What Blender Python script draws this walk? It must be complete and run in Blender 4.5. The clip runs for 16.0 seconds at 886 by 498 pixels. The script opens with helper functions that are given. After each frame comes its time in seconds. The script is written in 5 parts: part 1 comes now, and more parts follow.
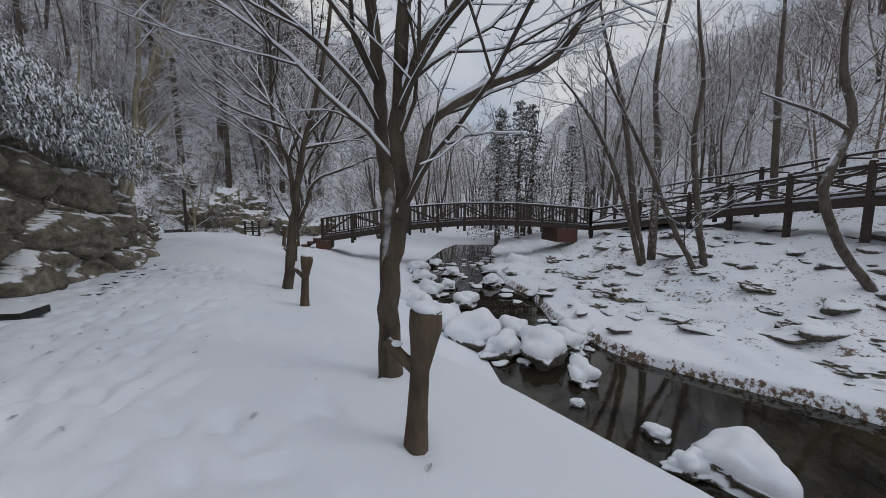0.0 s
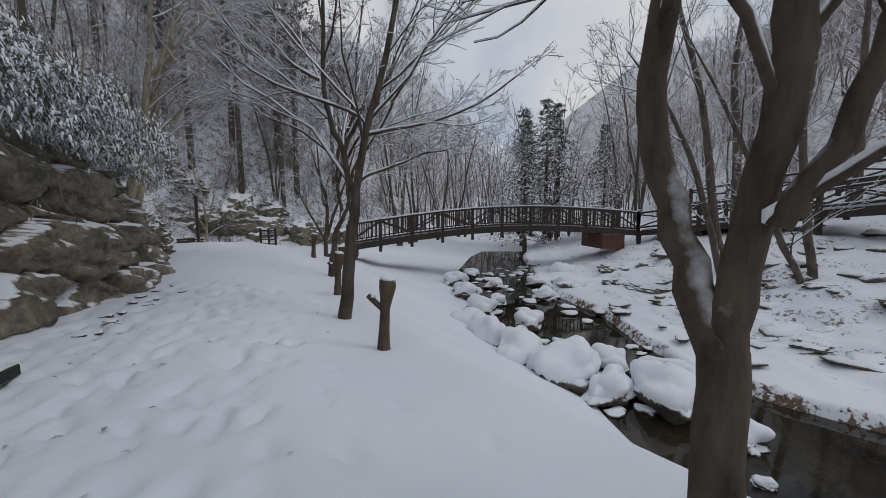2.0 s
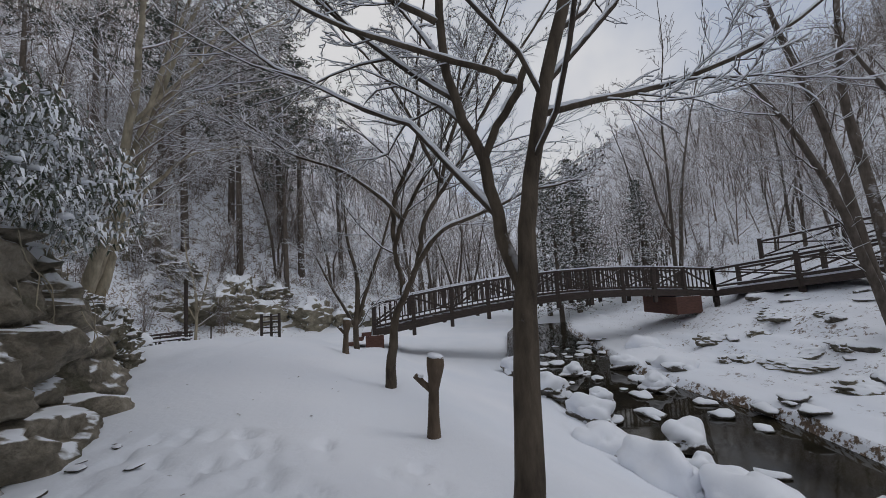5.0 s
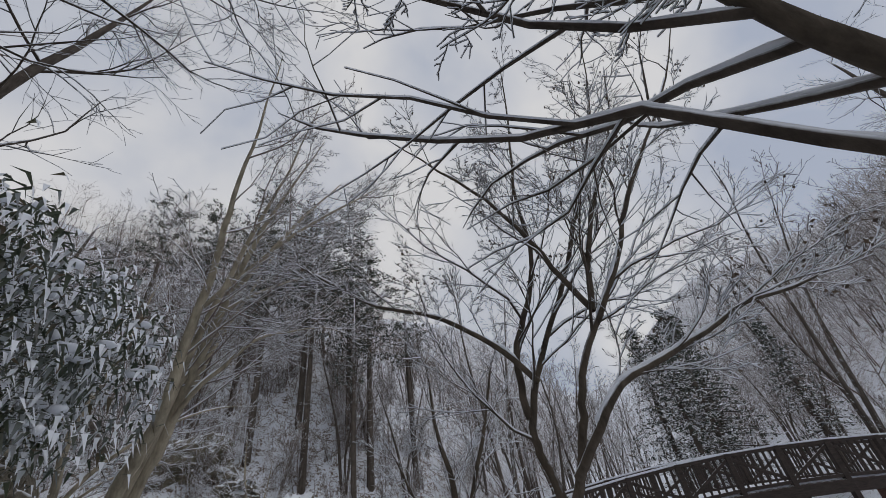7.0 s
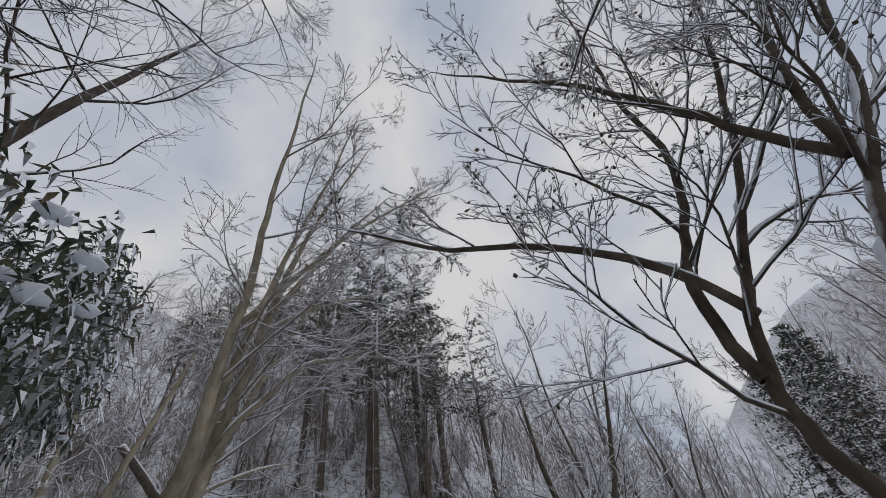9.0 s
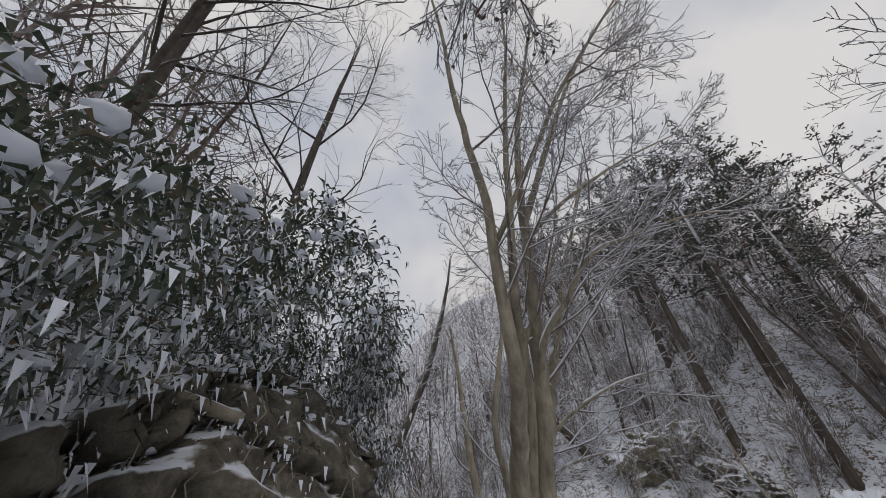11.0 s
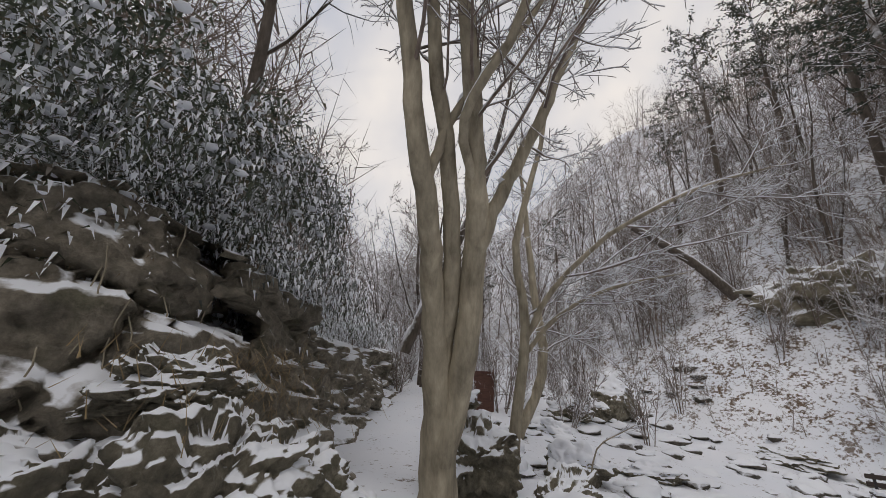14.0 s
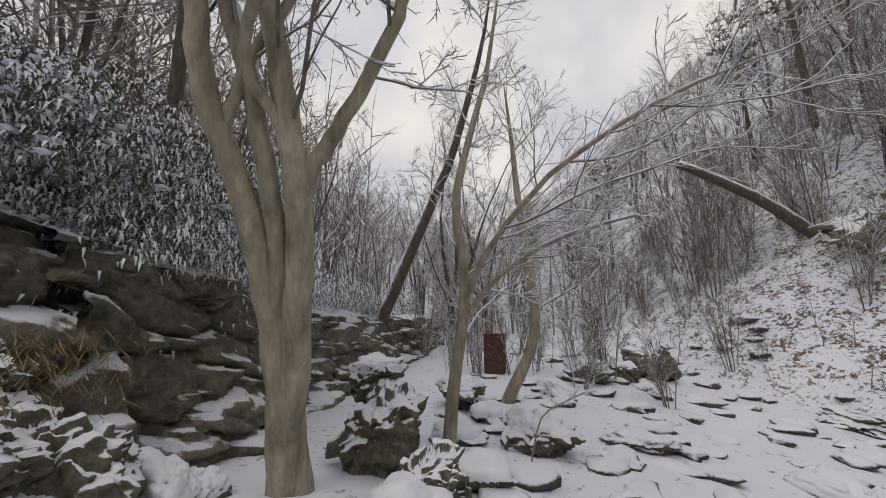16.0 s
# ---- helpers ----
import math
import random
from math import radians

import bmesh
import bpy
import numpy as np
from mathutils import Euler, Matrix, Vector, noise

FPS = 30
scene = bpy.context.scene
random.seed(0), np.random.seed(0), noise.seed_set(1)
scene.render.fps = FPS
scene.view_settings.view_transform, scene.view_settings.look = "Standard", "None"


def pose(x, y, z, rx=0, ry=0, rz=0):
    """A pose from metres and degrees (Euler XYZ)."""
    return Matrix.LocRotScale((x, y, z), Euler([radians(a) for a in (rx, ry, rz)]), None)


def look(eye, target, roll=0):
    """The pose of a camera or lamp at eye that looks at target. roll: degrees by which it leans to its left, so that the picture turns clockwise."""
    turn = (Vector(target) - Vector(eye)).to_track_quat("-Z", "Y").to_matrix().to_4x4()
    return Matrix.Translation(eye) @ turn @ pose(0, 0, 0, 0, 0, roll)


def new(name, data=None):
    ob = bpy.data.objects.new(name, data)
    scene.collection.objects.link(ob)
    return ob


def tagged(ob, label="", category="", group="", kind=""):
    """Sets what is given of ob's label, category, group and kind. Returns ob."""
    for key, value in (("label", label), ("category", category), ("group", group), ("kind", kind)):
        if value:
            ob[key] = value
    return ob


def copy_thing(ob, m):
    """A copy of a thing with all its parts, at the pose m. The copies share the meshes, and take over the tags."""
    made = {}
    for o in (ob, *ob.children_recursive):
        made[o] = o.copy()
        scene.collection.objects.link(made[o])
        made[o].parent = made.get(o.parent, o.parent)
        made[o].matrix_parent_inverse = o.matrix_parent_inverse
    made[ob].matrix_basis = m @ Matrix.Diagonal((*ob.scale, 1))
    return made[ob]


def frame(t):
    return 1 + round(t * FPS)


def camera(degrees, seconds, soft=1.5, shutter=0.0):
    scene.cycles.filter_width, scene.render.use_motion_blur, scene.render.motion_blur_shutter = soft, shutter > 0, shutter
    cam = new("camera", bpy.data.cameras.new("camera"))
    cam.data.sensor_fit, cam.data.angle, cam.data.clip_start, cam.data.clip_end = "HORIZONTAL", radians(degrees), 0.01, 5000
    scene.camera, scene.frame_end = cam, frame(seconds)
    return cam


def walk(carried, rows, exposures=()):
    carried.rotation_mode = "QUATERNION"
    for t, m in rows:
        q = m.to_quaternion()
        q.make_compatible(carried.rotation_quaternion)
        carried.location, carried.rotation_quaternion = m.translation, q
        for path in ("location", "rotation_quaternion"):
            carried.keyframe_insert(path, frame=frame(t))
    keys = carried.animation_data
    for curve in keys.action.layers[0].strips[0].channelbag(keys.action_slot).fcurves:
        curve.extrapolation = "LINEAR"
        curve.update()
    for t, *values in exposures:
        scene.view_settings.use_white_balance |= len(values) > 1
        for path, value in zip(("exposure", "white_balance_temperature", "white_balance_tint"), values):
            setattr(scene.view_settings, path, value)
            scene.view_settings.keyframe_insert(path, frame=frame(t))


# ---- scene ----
cam = camera(99.6, 16.0, 0.75)
PATH = [
    (0, (0.039, 0.047, 1.467), (0.083, 2.033, 1.238), 0.4),
    (0.5, (-0.393, 0.613, 1.433), (-0.357, 2.601, 1.222), 0.3),
    (1, (-0.867, 1.118, 1.439), (-0.84, 3.106, 1.223), 1.0),
    (1.5, (-1.29, 1.671, 1.421), (-1.268, 3.661, 1.22), -0.6),
    (2, (-1.756, 2.235, 1.423), (-1.736, 4.224, 1.221), -0.1),
    (2.5, (-2.179, 2.834, 1.381), (-2.146, 4.825, 1.196), -0.7),
    (3, (-2.641, 3.451, 1.398), (-2.605, 5.441, 1.207), 0.1),
    (3.2, (-2.783, 3.686, 1.407), (-2.743, 5.676, 1.215), 0.1),
    (5.3, (-4.294, 6.471, 1.375), (-4.231, 8.437, 1.733), -5.1),
    (5.5, (-4.422, 6.717, 1.435), (-4.375, 8.654, 1.928), -6.6),
    (6, (-4.748, 7.288, 1.497), (-4.766, 9.124, 2.29), -7.3),
    (6.5, (-4.987, 7.941, 1.55), (-5.113, 9.681, 2.529), -8.8),
    (7, (-5.174, 8.505, 1.589), (-5.32, 10.167, 2.692), -8.4),
    (7.5, (-5.314, 9.073, 1.562), (-5.466, 10.656, 2.775), -9.1),
    (8, (-5.552, 9.673, 1.518), (-5.756, 11.179, 2.818), -8.2),
    (8.5, (-5.782, 10.263, 1.515), (-6.089, 11.703, 2.869), -9.9),
    (9, (-6.134, 10.808, 1.497), (-6.473, 12.225, 2.868), -10.0),
    (9.5, (-6.354, 11.403, 1.496), (-6.852, 12.746, 2.893), -9.4),
    (10, (-6.743, 11.915, 1.585), (-7.521, 13.094, 3.0), -10.3),
    (10.2, (-6.989, 12.036, 1.719), (-7.915, 13.111, 3.128), -10.1),
    (12.3, (-7.475, 14.35, 1.53), (-9.238, 14.331, 2.474), 0.1),
    (12.5, (-7.647, 14.561, 1.512), (-9.429, 14.55, 2.418), -1.5),
    (13, (-7.984, 15.041, 1.462), (-9.85, 15.027, 2.182), 3.9),
    (13.5, (-8.197, 15.656, 1.532), (-10.084, 15.596, 2.193), 2.3),
    (14, (-8.416, 16.247, 1.598), (-10.316, 16.124, 2.21), 2.4),
    (14.5, (-8.674, 16.848, 1.634), (-10.568, 16.522, 2.187), -0.7),
    (15, (-8.948, 17.355, 1.674), (-10.834, 16.898, 2.155), 0.0),
    (15.5, (-9.203, 17.984, 1.683), (-11.077, 17.461, 2.146), 1.5),
    (16, (-9.416, 18.68, 1.717), (-11.313, 18.208, 2.141), 0.0),
]
EXPOSURES = [(0, -1.22, 6450, 9), (5, -1.2, 6500, 10), (7, -1.28, 6500, 10), (10.2, -1.28, 6500, 10), (12.3, -0.95, 7100, 12), (16, -0.88, 7100, 12)]
walk(cam, [(t, look(eye, target, roll)) for t, eye, target, roll in PATH], EXPOSURES)

# ---- world and light: an overcast winter sky ----
SUN_UP, SUN_ROUND = radians(50), radians(95)
world = bpy.data.worlds.new("overcast_sky")
scene.world = world
world.use_nodes = True
wn, wl = world.node_tree.nodes, world.node_tree.links
wn.clear()
w_out = wn.new("ShaderNodeOutputWorld")
w_bg = wn.new("ShaderNodeBackground")
w_sky = wn.new("ShaderNodeTexSky")
w_sky.sky_type = "NISHITA"
w_sky.sun_disc = False
w_sky.sun_elevation, w_sky.sun_rotation = SUN_UP, SUN_ROUND
w_dim = wn.new("ShaderNodeVectorMath")
w_dim.operation = "SCALE"
w_dim.inputs["Scale"].default_value = 0.08
w_cloud = wn.new("ShaderNodeTexNoise")
w_cloud.inputs["Scale"].default_value = 2.2
w_cloud.inputs["Detail"].default_value = 6
w_ramp = wn.new("ShaderNodeValToRGB")
w_ramp.color_ramp.elements[0].position, w_ramp.color_ramp.elements[0].color = 0.38, (0.92, 1.02, 1.24, 1)
w_ramp.color_ramp.elements[1].position, w_ramp.color_ramp.elements[1].color = 0.62, (1.58, 1.57, 1.58, 1)
w_mix = wn.new("ShaderNodeMixRGB")
w_mix.inputs["Fac"].default_value = 0.86
wl.new(w_sky.outputs["Color"], w_dim.inputs[0])
wl.new(w_dim.outputs["Vector"], w_mix.inputs["Color1"])
wl.new(w_cloud.outputs["Fac"], w_ramp.inputs["Fac"])
wl.new(w_ramp.outputs["Color"], w_mix.inputs["Color2"])
wl.new(w_mix.outputs["Color"], w_bg.inputs["Color"])
w_bg.inputs["Strength"].default_value = 1.12
wl.new(w_bg.outputs["Background"], w_out.inputs["Surface"])

sun = new("sun", bpy.data.lights.new("sun", "SUN"))
sun.data.energy, sun.data.angle, sun.data.color = 0.9, radians(20), (1.0, 0.97, 0.93)
sun.matrix_world = look((80 * math.sin(SUN_ROUND) * math.cos(SUN_UP), 80 * math.cos(SUN_ROUND) * math.cos(SUN_UP), 80 * math.sin(SUN_UP)), (0, 0, 0))


# ---- materials ----
def nodes_of(name):
    m = bpy.data.materials.new(name)
    m.use_nodes = True
    nt = m.node_tree
    return m, nt, nt.nodes["Principled BSDF"]


def noise_node(nt, scale, detail=5.0, rough=0.55, stretch=None):
    n = nt.nodes.new("ShaderNodeTexNoise")
    n.inputs["Scale"].default_value, n.inputs["Detail"].default_value, n.inputs["Roughness"].default_value = scale, detail, rough
    co = nt.nodes.new("ShaderNodeTexCoord")
    if stretch:
        mp = nt.nodes.new("ShaderNodeMapping")
        mp.inputs["Scale"].default_value = stretch
        nt.links.new(co.outputs["Object"], mp.inputs["Vector"])
        nt.links.new(mp.outputs["Vector"], n.inputs["Vector"])
    else:
        nt.links.new(co.outputs["Object"], n.inputs["Vector"])
    return n


def ramp_node(nt, source, stops):
    r = nt.nodes.new("ShaderNodeValToRGB")
    while len(r.color_ramp.elements) < len(stops):
        r.color_ramp.elements.new(0.5)
    for el, (p, c) in zip(r.color_ramp.elements, stops):
        el.position = p
        el.color = (*c, 1) if len(c) == 3 else c
    nt.links.new(source, r.inputs["Fac"])
    return r


def bump_node(nt, bsdf, source, strength, distance):
    b = nt.nodes.new("ShaderNodeBump")
    b.inputs["Strength"].default_value, b.inputs["Distance"].default_value = strength, distance
    nt.links.new(source, b.inputs["Height"])
    nt.links.new(b.outputs["Normal"], bsdf.inputs["Normal"])
    return b


def math_node(nt, op, a, b=None, clamp=False):
    m = nt.nodes.new("ShaderNodeMath")
    m.operation, m.use_clamp = op, clamp
    for k, v in enumerate((a, b)):
        if v is None:
            continue
        if isinstance(v, (int, float)):
            m.inputs[k].default_value = v
        else:
            nt.links.new(v, m.inputs[k])
    return m.outputs[0]


SNOW = (0.80, 0.83, 0.88)


def add_snow(nt, bsdf, base, low, high, scale, ragged=0.5, snow=SNOW):
    """Snow lies where the surface faces up, with a ragged edge."""
    geo = nt.nodes.new("ShaderNodeNewGeometry")
    sep = nt.nodes.new("ShaderNodeSeparateXYZ")
    nt.links.new(geo.outputs["Normal"], sep.inputs[0])
    n = noise_node(nt, scale, 4)
    off = math_node(nt, "MULTIPLY", math_node(nt, "SUBTRACT", n.outputs["Fac"], 0.5), ragged * 2)
    up = math_node(nt, "ADD", sep.outputs["Z"], off)
    mr = nt.nodes.new("ShaderNodeMapRange")
    mr.inputs["From Min"].default_value, mr.inputs["From Max"].default_value = low, high
    nt.links.new(up, mr.inputs["Value"])
    mix = nt.nodes.new("ShaderNodeMixRGB")
    nt.links.new(mr.outputs["Result"], mix.inputs["Fac"])
    nt.links.new(base, mix.inputs["Color1"])
    mix.inputs["Color2"].default_value = (*snow, 1)
    nt.links.new(mix.outputs["Color"], bsdf.inputs["Base Color"])
    return mr.outputs["Result"]


def soften(nt, bump, cover, strength):
    """Relief shows only where no snow covers it."""
    nt.links.new(math_node(nt, "MULTIPLY", math_node(nt, "SUBTRACT", 1.05, cover), strength), bump.inputs["Strength"])


def bark_material(name, dark, light, low=0.25, high=0.6, ragged=0.35, scale=9.0):
    m, nt, b = nodes_of(name)
    n = noise_node(nt, scale, 6, 0.65, (1, 1, 0.25))
    n2 = noise_node(nt, 2.3, 3)
    mixn = math_node(nt, "ADD", math_node(nt, "MULTIPLY", n.outputs["Fac"], 0.7), math_node(nt, "MULTIPLY", n2.outputs["Fac"], 0.3))
    c = ramp_node(nt, mixn, [(0.3, dark), (0.55, light), (0.75, tuple(min(1, v * 1.6) for v in light))])
    cover = add_snow(nt, b, c.outputs["Color"], low, high, 6.0, ragged)
    b.inputs["Roughness"].default_value = 0.9
    b.inputs["Specular IOR Level"].default_value = 0.2
    soften(nt, bump_node(nt, b, n.outputs["Fac"], 0.9, 0.03), cover, 0.8)
    return m


BARK_DARK = bark_material("dark_wet_bark", (0.028, 0.022, 0.017), (0.10, 0.08, 0.06), 0.35, 0.75)
BARK_GREY = bark_material("grey_green_bark", (0.13, 0.112, 0.082), (0.36, 0.315, 0.235), 0.6, 0.9, 0.25, 7.0)
BARK_FOREST = bark_material("forest_bark", (0.045, 0.037, 0.031), (0.12, 0.10, 0.083), 0.15, 0.6, 0.45)
BARK_PALE = bark_material("twig_bark", (0.095, 0.074, 0.062), (0.23, 0.183, 0.155), -0.05, 0.4, 0.6)
TWIG_DARK = bark_material("dark_twig_bark", (0.03, 0.024, 0.019), (0.085, 0.068, 0.054), 0.1, 0.5, 0.45)


def snow_material():
    m, nt, b = nodes_of("fresh_snow")
    n, n2 = noise_node(nt, 14, 6, 0.6), noise_node(nt, 1.2, 4)
    c = ramp_node(nt, n2.outputs["Fac"], [(0.3, (0.76, 0.79, 0.85)), (0.7, (0.84, 0.86, 0.90))])
    nt.links.new(c.outputs["Color"], b.inputs["Base Color"])
    b.inputs["Roughness"].default_value = 0.75
    b.inputs["Specular IOR Level"].default_value = 0.15
    bump_node(nt, b, n.outputs["Fac"], 0.25, 0.02)
    return m


SNOW_MAT = snow_material()


def ground_material():
    m, nt, b = nodes_of("snow_covered_ground")
    geo = nt.nodes.new("ShaderNodeNewGeometry")
    sep = nt.nodes.new("ShaderNodeSeparateXYZ")
    nt.links.new(geo.outputs["Normal"], sep.inputs[0])
    fine, mid, big = noise_node(nt, 7.5, 7, 0.65), noise_node(nt, 1.6, 5, 0.6), noise_node(nt, 0.25, 3)
    litter = ramp_node(nt, noise_node(nt, 22, 5).outputs["Fac"], [(0.3, (0.08, 0.06, 0.045)), (0.6, (0.19, 0.14, 0.105)), (0.8, (0.30, 0.23, 0.17))])
    snow = ramp_node(nt, big.outputs["Fac"], [(0.3, (0.74, 0.78, 0.85)), (0.7, (0.83, 0.85, 0.90))])
    rug = math_node(nt, "ADD", math_node(nt, "MULTIPLY", fine.outputs["Fac"], 0.62), math_node(nt, "MULTIPLY", mid.outputs["Fac"], 0.38))
    steep = math_node(nt, "SUBTRACT", 0.985, sep.outputs["Z"])
    bare = math_node(nt, "MULTIPLY", math_node(nt, "ADD", math_node(nt, "SUBTRACT", rug, 0.575), math_node(nt, "MINIMUM", math_node(nt, "MULTIPLY", steep, 0.4), 0.075)), 16.0)
    attr = nt.nodes.new("ShaderNodeAttribute")
    attr.attribute_name = "litter"
    more = math_node(nt, "MULTIPLY", math_node(nt, "MAXIMUM", math_node(nt, "SUBTRACT", attr.outputs["Fac"], 1.0), 0.0), 1.1)
    fac = math_node(nt, "MULTIPLY", math_node(nt, "ADD", bare, more, True), attr.outputs["Fac"], True)
    mix = nt.nodes.new("ShaderNodeMixRGB")
    nt.links.new(fac, mix.inputs["Fac"])
    nt.links.new(snow.outputs["Color"], mix.inputs["Color1"])
    nt.links.new(litter.outputs["Color"], mix.inputs["Color2"])
    nt.links.new(mix.outputs["Color"], b.inputs["Base Color"])
    b.inputs["Roughness"].default_value = 0.85
    b.inputs["Specular IOR Level"].default_value = 0.15
    bump_node(nt, b, rug, 0.35, 0.06)
    return m


GROUND_MAT = ground_material()


def rock_material(name, dark, mid, light, low, high, ragged):
    m, nt, b = nodes_of(name)
    n, n2 = noise_node(nt, 6.0, 10, 0.72), noise_node(nt, 1.3, 5)
    moss = noise_node(nt, 1.7, 6)
    v = math_node(nt, "ADD", math_node(nt, "MULTIPLY", n.outputs["Fac"], 0.65), math_node(nt, "MULTIPLY", n2.outputs["Fac"], 0.35))
    c = ramp_node(nt, v, [(0.33, dark), (0.5, mid), (0.68, light)])
    mg = nt.nodes.new("ShaderNodeMixRGB")
    nt.links.new(math_node(nt, "MULTIPLY", math_node(nt, "SUBTRACT", moss.outputs["Fac"], 0.55), 4.0, True), mg.inputs["Fac"])
    nt.links.new(c.outputs["Color"], mg.inputs["Color1"])
    mg.inputs["Color2"].default_value = (0.07, 0.075, 0.035, 1)
    cover = add_snow(nt, b, mg.outputs["Color"], low, high, 4.5, ragged)
    b.inputs["Roughness"].default_value = 0.85
    soften(nt, bump_node(nt, b, n.outputs["Fac"], 1.0, 0.1), cover, 1.0)
    return m


CLIFF_MAT = rock_material("cliff_rock", (0.065, 0.057, 0.043), (0.225, 0.197, 0.152), (0.46, 0.405, 0.325), 0.62, 0.77, 0.42)
BOULDER_MAT = rock_material("mossy_boulder", (0.06, 0.054, 0.038), (0.2, 0.178, 0.13), (0.42, 0.38, 0.29), 0.42, 0.56, 0.32)
STONE_MAT = rock_material("river_stone", (0.05, 0.044, 0.036), (0.12, 0.105, 0.085), (0.24, 0.21, 0.17), 0.2, 0.5, 0.4)


def wood_material(name, dark, light, low=0.8, high=0.95):
    m, nt, b = nodes_of(name)
    n = noise_node(nt, 5, 6, 0.6, (1, 1, 6))
    c = ramp_node(nt, n.outputs["Fac"], [(0.3, dark), (0.7, light)])
    add_snow(nt, b, c.outputs["Color"], low, high, 4.0, 0.2)
    b.inputs["Roughness"].default_value = 0.75
    bump_node(nt, b, n.outputs["Fac"], 0.3, 0.01)
    return m


BRIDGE_WOOD = wood_material("dark_bridge_timber", (0.02, 0.014, 0.011), (0.06, 0.042, 0.034))
RED_WOOD = wood_material("red_brown_timber", (0.06, 0.025, 0.018), (0.13, 0.06, 0.042))
BLACK_METAL = wood_material("black_painted_metal", (0.012, 0.012, 0.012), (0.03, 0.03, 0.03))


def water_material():
    m, nt, b = nodes_of("dark_stream_water")
    n = noise_node(nt, 5, 4, 0.5)
    bed = ramp_node(nt, noise_node(nt, 1.1, 6, 0.65).outputs["Fac"], [(0.35, (0.010, 0.009, 0.007)), (0.7, (0.045, 0.038, 0.025))])
    nt.links.new(bed.outputs["Color"], b.inputs["Base Color"])
    b.inputs["Roughness"].default_value = 0.04
    b.inputs["IOR"].default_value = 1.33
    bump_node(nt, b, n.outputs["Fac"], 0.06, 0.02)
    return m


WATER_MAT = water_material()


def leaf_material(name, a, c, low, high, ragged):
    m, nt, b = nodes_of(name)
    geo = nt.nodes.new("ShaderNodeNewGeometry")
    r = ramp_node(nt, geo.outputs["Random Per Island"], [(0.0, a), (0.8, c), (1.0, (0.16, 0.11, 0.06))])
    add_snow(nt, b, r.outputs["Color"], low, high, 1.8, ragged)
    b.inputs["Roughness"].default_value = 0.6
    return m


BAMBOO_MAT = leaf_material("snowy_bamboo_leaf", (0.030, 0.045, 0.022), (0.10, 0.115, 0.07), -0.5, 0.1, 0.75)
NEEDLE_MAT = leaf_material("conifer_needles", (0.025, 0.037, 0.024), (0.06, 0.075, 0.05), 0.1, 0.7, 0.6)
FERN_MAT = leaf_material("withered_fern", (0.10, 0.075, 0.045), (0.20, 0.15, 0.09), -0.1, 0.4, 0.6)
DRY_LEAF = leaf_material("dry_curled_leaf", (0.05, 0.032, 0.02), (0.11, 0.075, 0.05), 0.7, 0.95, 0.4)
GRASS_MAT = leaf_material("dry_straw_grass", (0.22, 0.15, 0.07), (0.36, 0.26, 0.13), 0.8, 1.0, 0.5)


# ---- mesh helpers ----
def part(name, bm, material, parent=None, label=""):
    me = bpy.data.meshes.new(name)
    bm.to_mesh(me)
    bm.free()
    me.materials.append(material)
    ob = new(name, me)
    if parent:
        ob.parent = parent
    if label:
        ob["label"] = label
    return ob


def part_data(name, verts, faces, material, parent=None, label="", smooth=True):
    me = bpy.data.meshes.new(name)
    me.from_pydata(verts, [], faces)
    if smooth:
        me.polygons.foreach_set("use_smooth", [True] * len(me.polygons))
    me.materials.append(material)
    me.update()
    ob = new(name, me)
    if parent:
        ob.parent = parent
    if label:
        ob["label"] = label
    return ob


def thing(name, label, category, at=(0, 0, 0), group=""):
    ob = new(name)
    ob.location = at
    ob.empty_display_size = 0.2
    return tagged(ob, label, category, group)


def sstep(a, b, v):
    u = np.clip((v - a) / (b - a), 0, 1)
    return u * u * (3 - 2 * u)


def line_dist(px, py, line):
    """Signed distance to a polyline (positive on its right hand) and the length along it."""
    best = np.full(np.shape(px), 1e9)
    sign, along, run = np.zeros(np.shape(px)), np.zeros(np.shape(px)), 0.0
    for (ax, ay), (bx, by) in zip(line[:-1], line[1:]):
        dx, dy = bx - ax, by - ay
        ln = math.hypot(dx, dy)
        u = np.clip(((px - ax) * dx + (py - ay) * dy) / ln**2, 0, 1)
        qx, qy = px - ax - u * dx, py - ay - u * dy
        d = np.hypot(qx, qy)
        side = np.sign(dy * (px - ax) - dx * (py - ay))
        near = d < best
        best, sign, along = np.where(near, d, best), np.where(near, side, sign), np.where(near, run + u * ln, along)
        run += ln
    return best * np.where(sign == 0, 1, sign), along


def waves(px, py, scale, seed):
    """Cheap smooth noise of about +-1, for arrays."""
    out, r = 0, np.random.RandomState(seed)
    for k in range(7):
        a, p, w = r.uniform(0, 6.28), r.uniform(0, 6.28), scale * r.uniform(0.6, 1.9)
        out = out + np.sin((np.cos(a) * px + np.sin(a) * py) * w + p + 0.8 * np.sin((np.sin(a) * px - np.cos(a) * py) * w * 0.7 + p))
    return out / 3.2


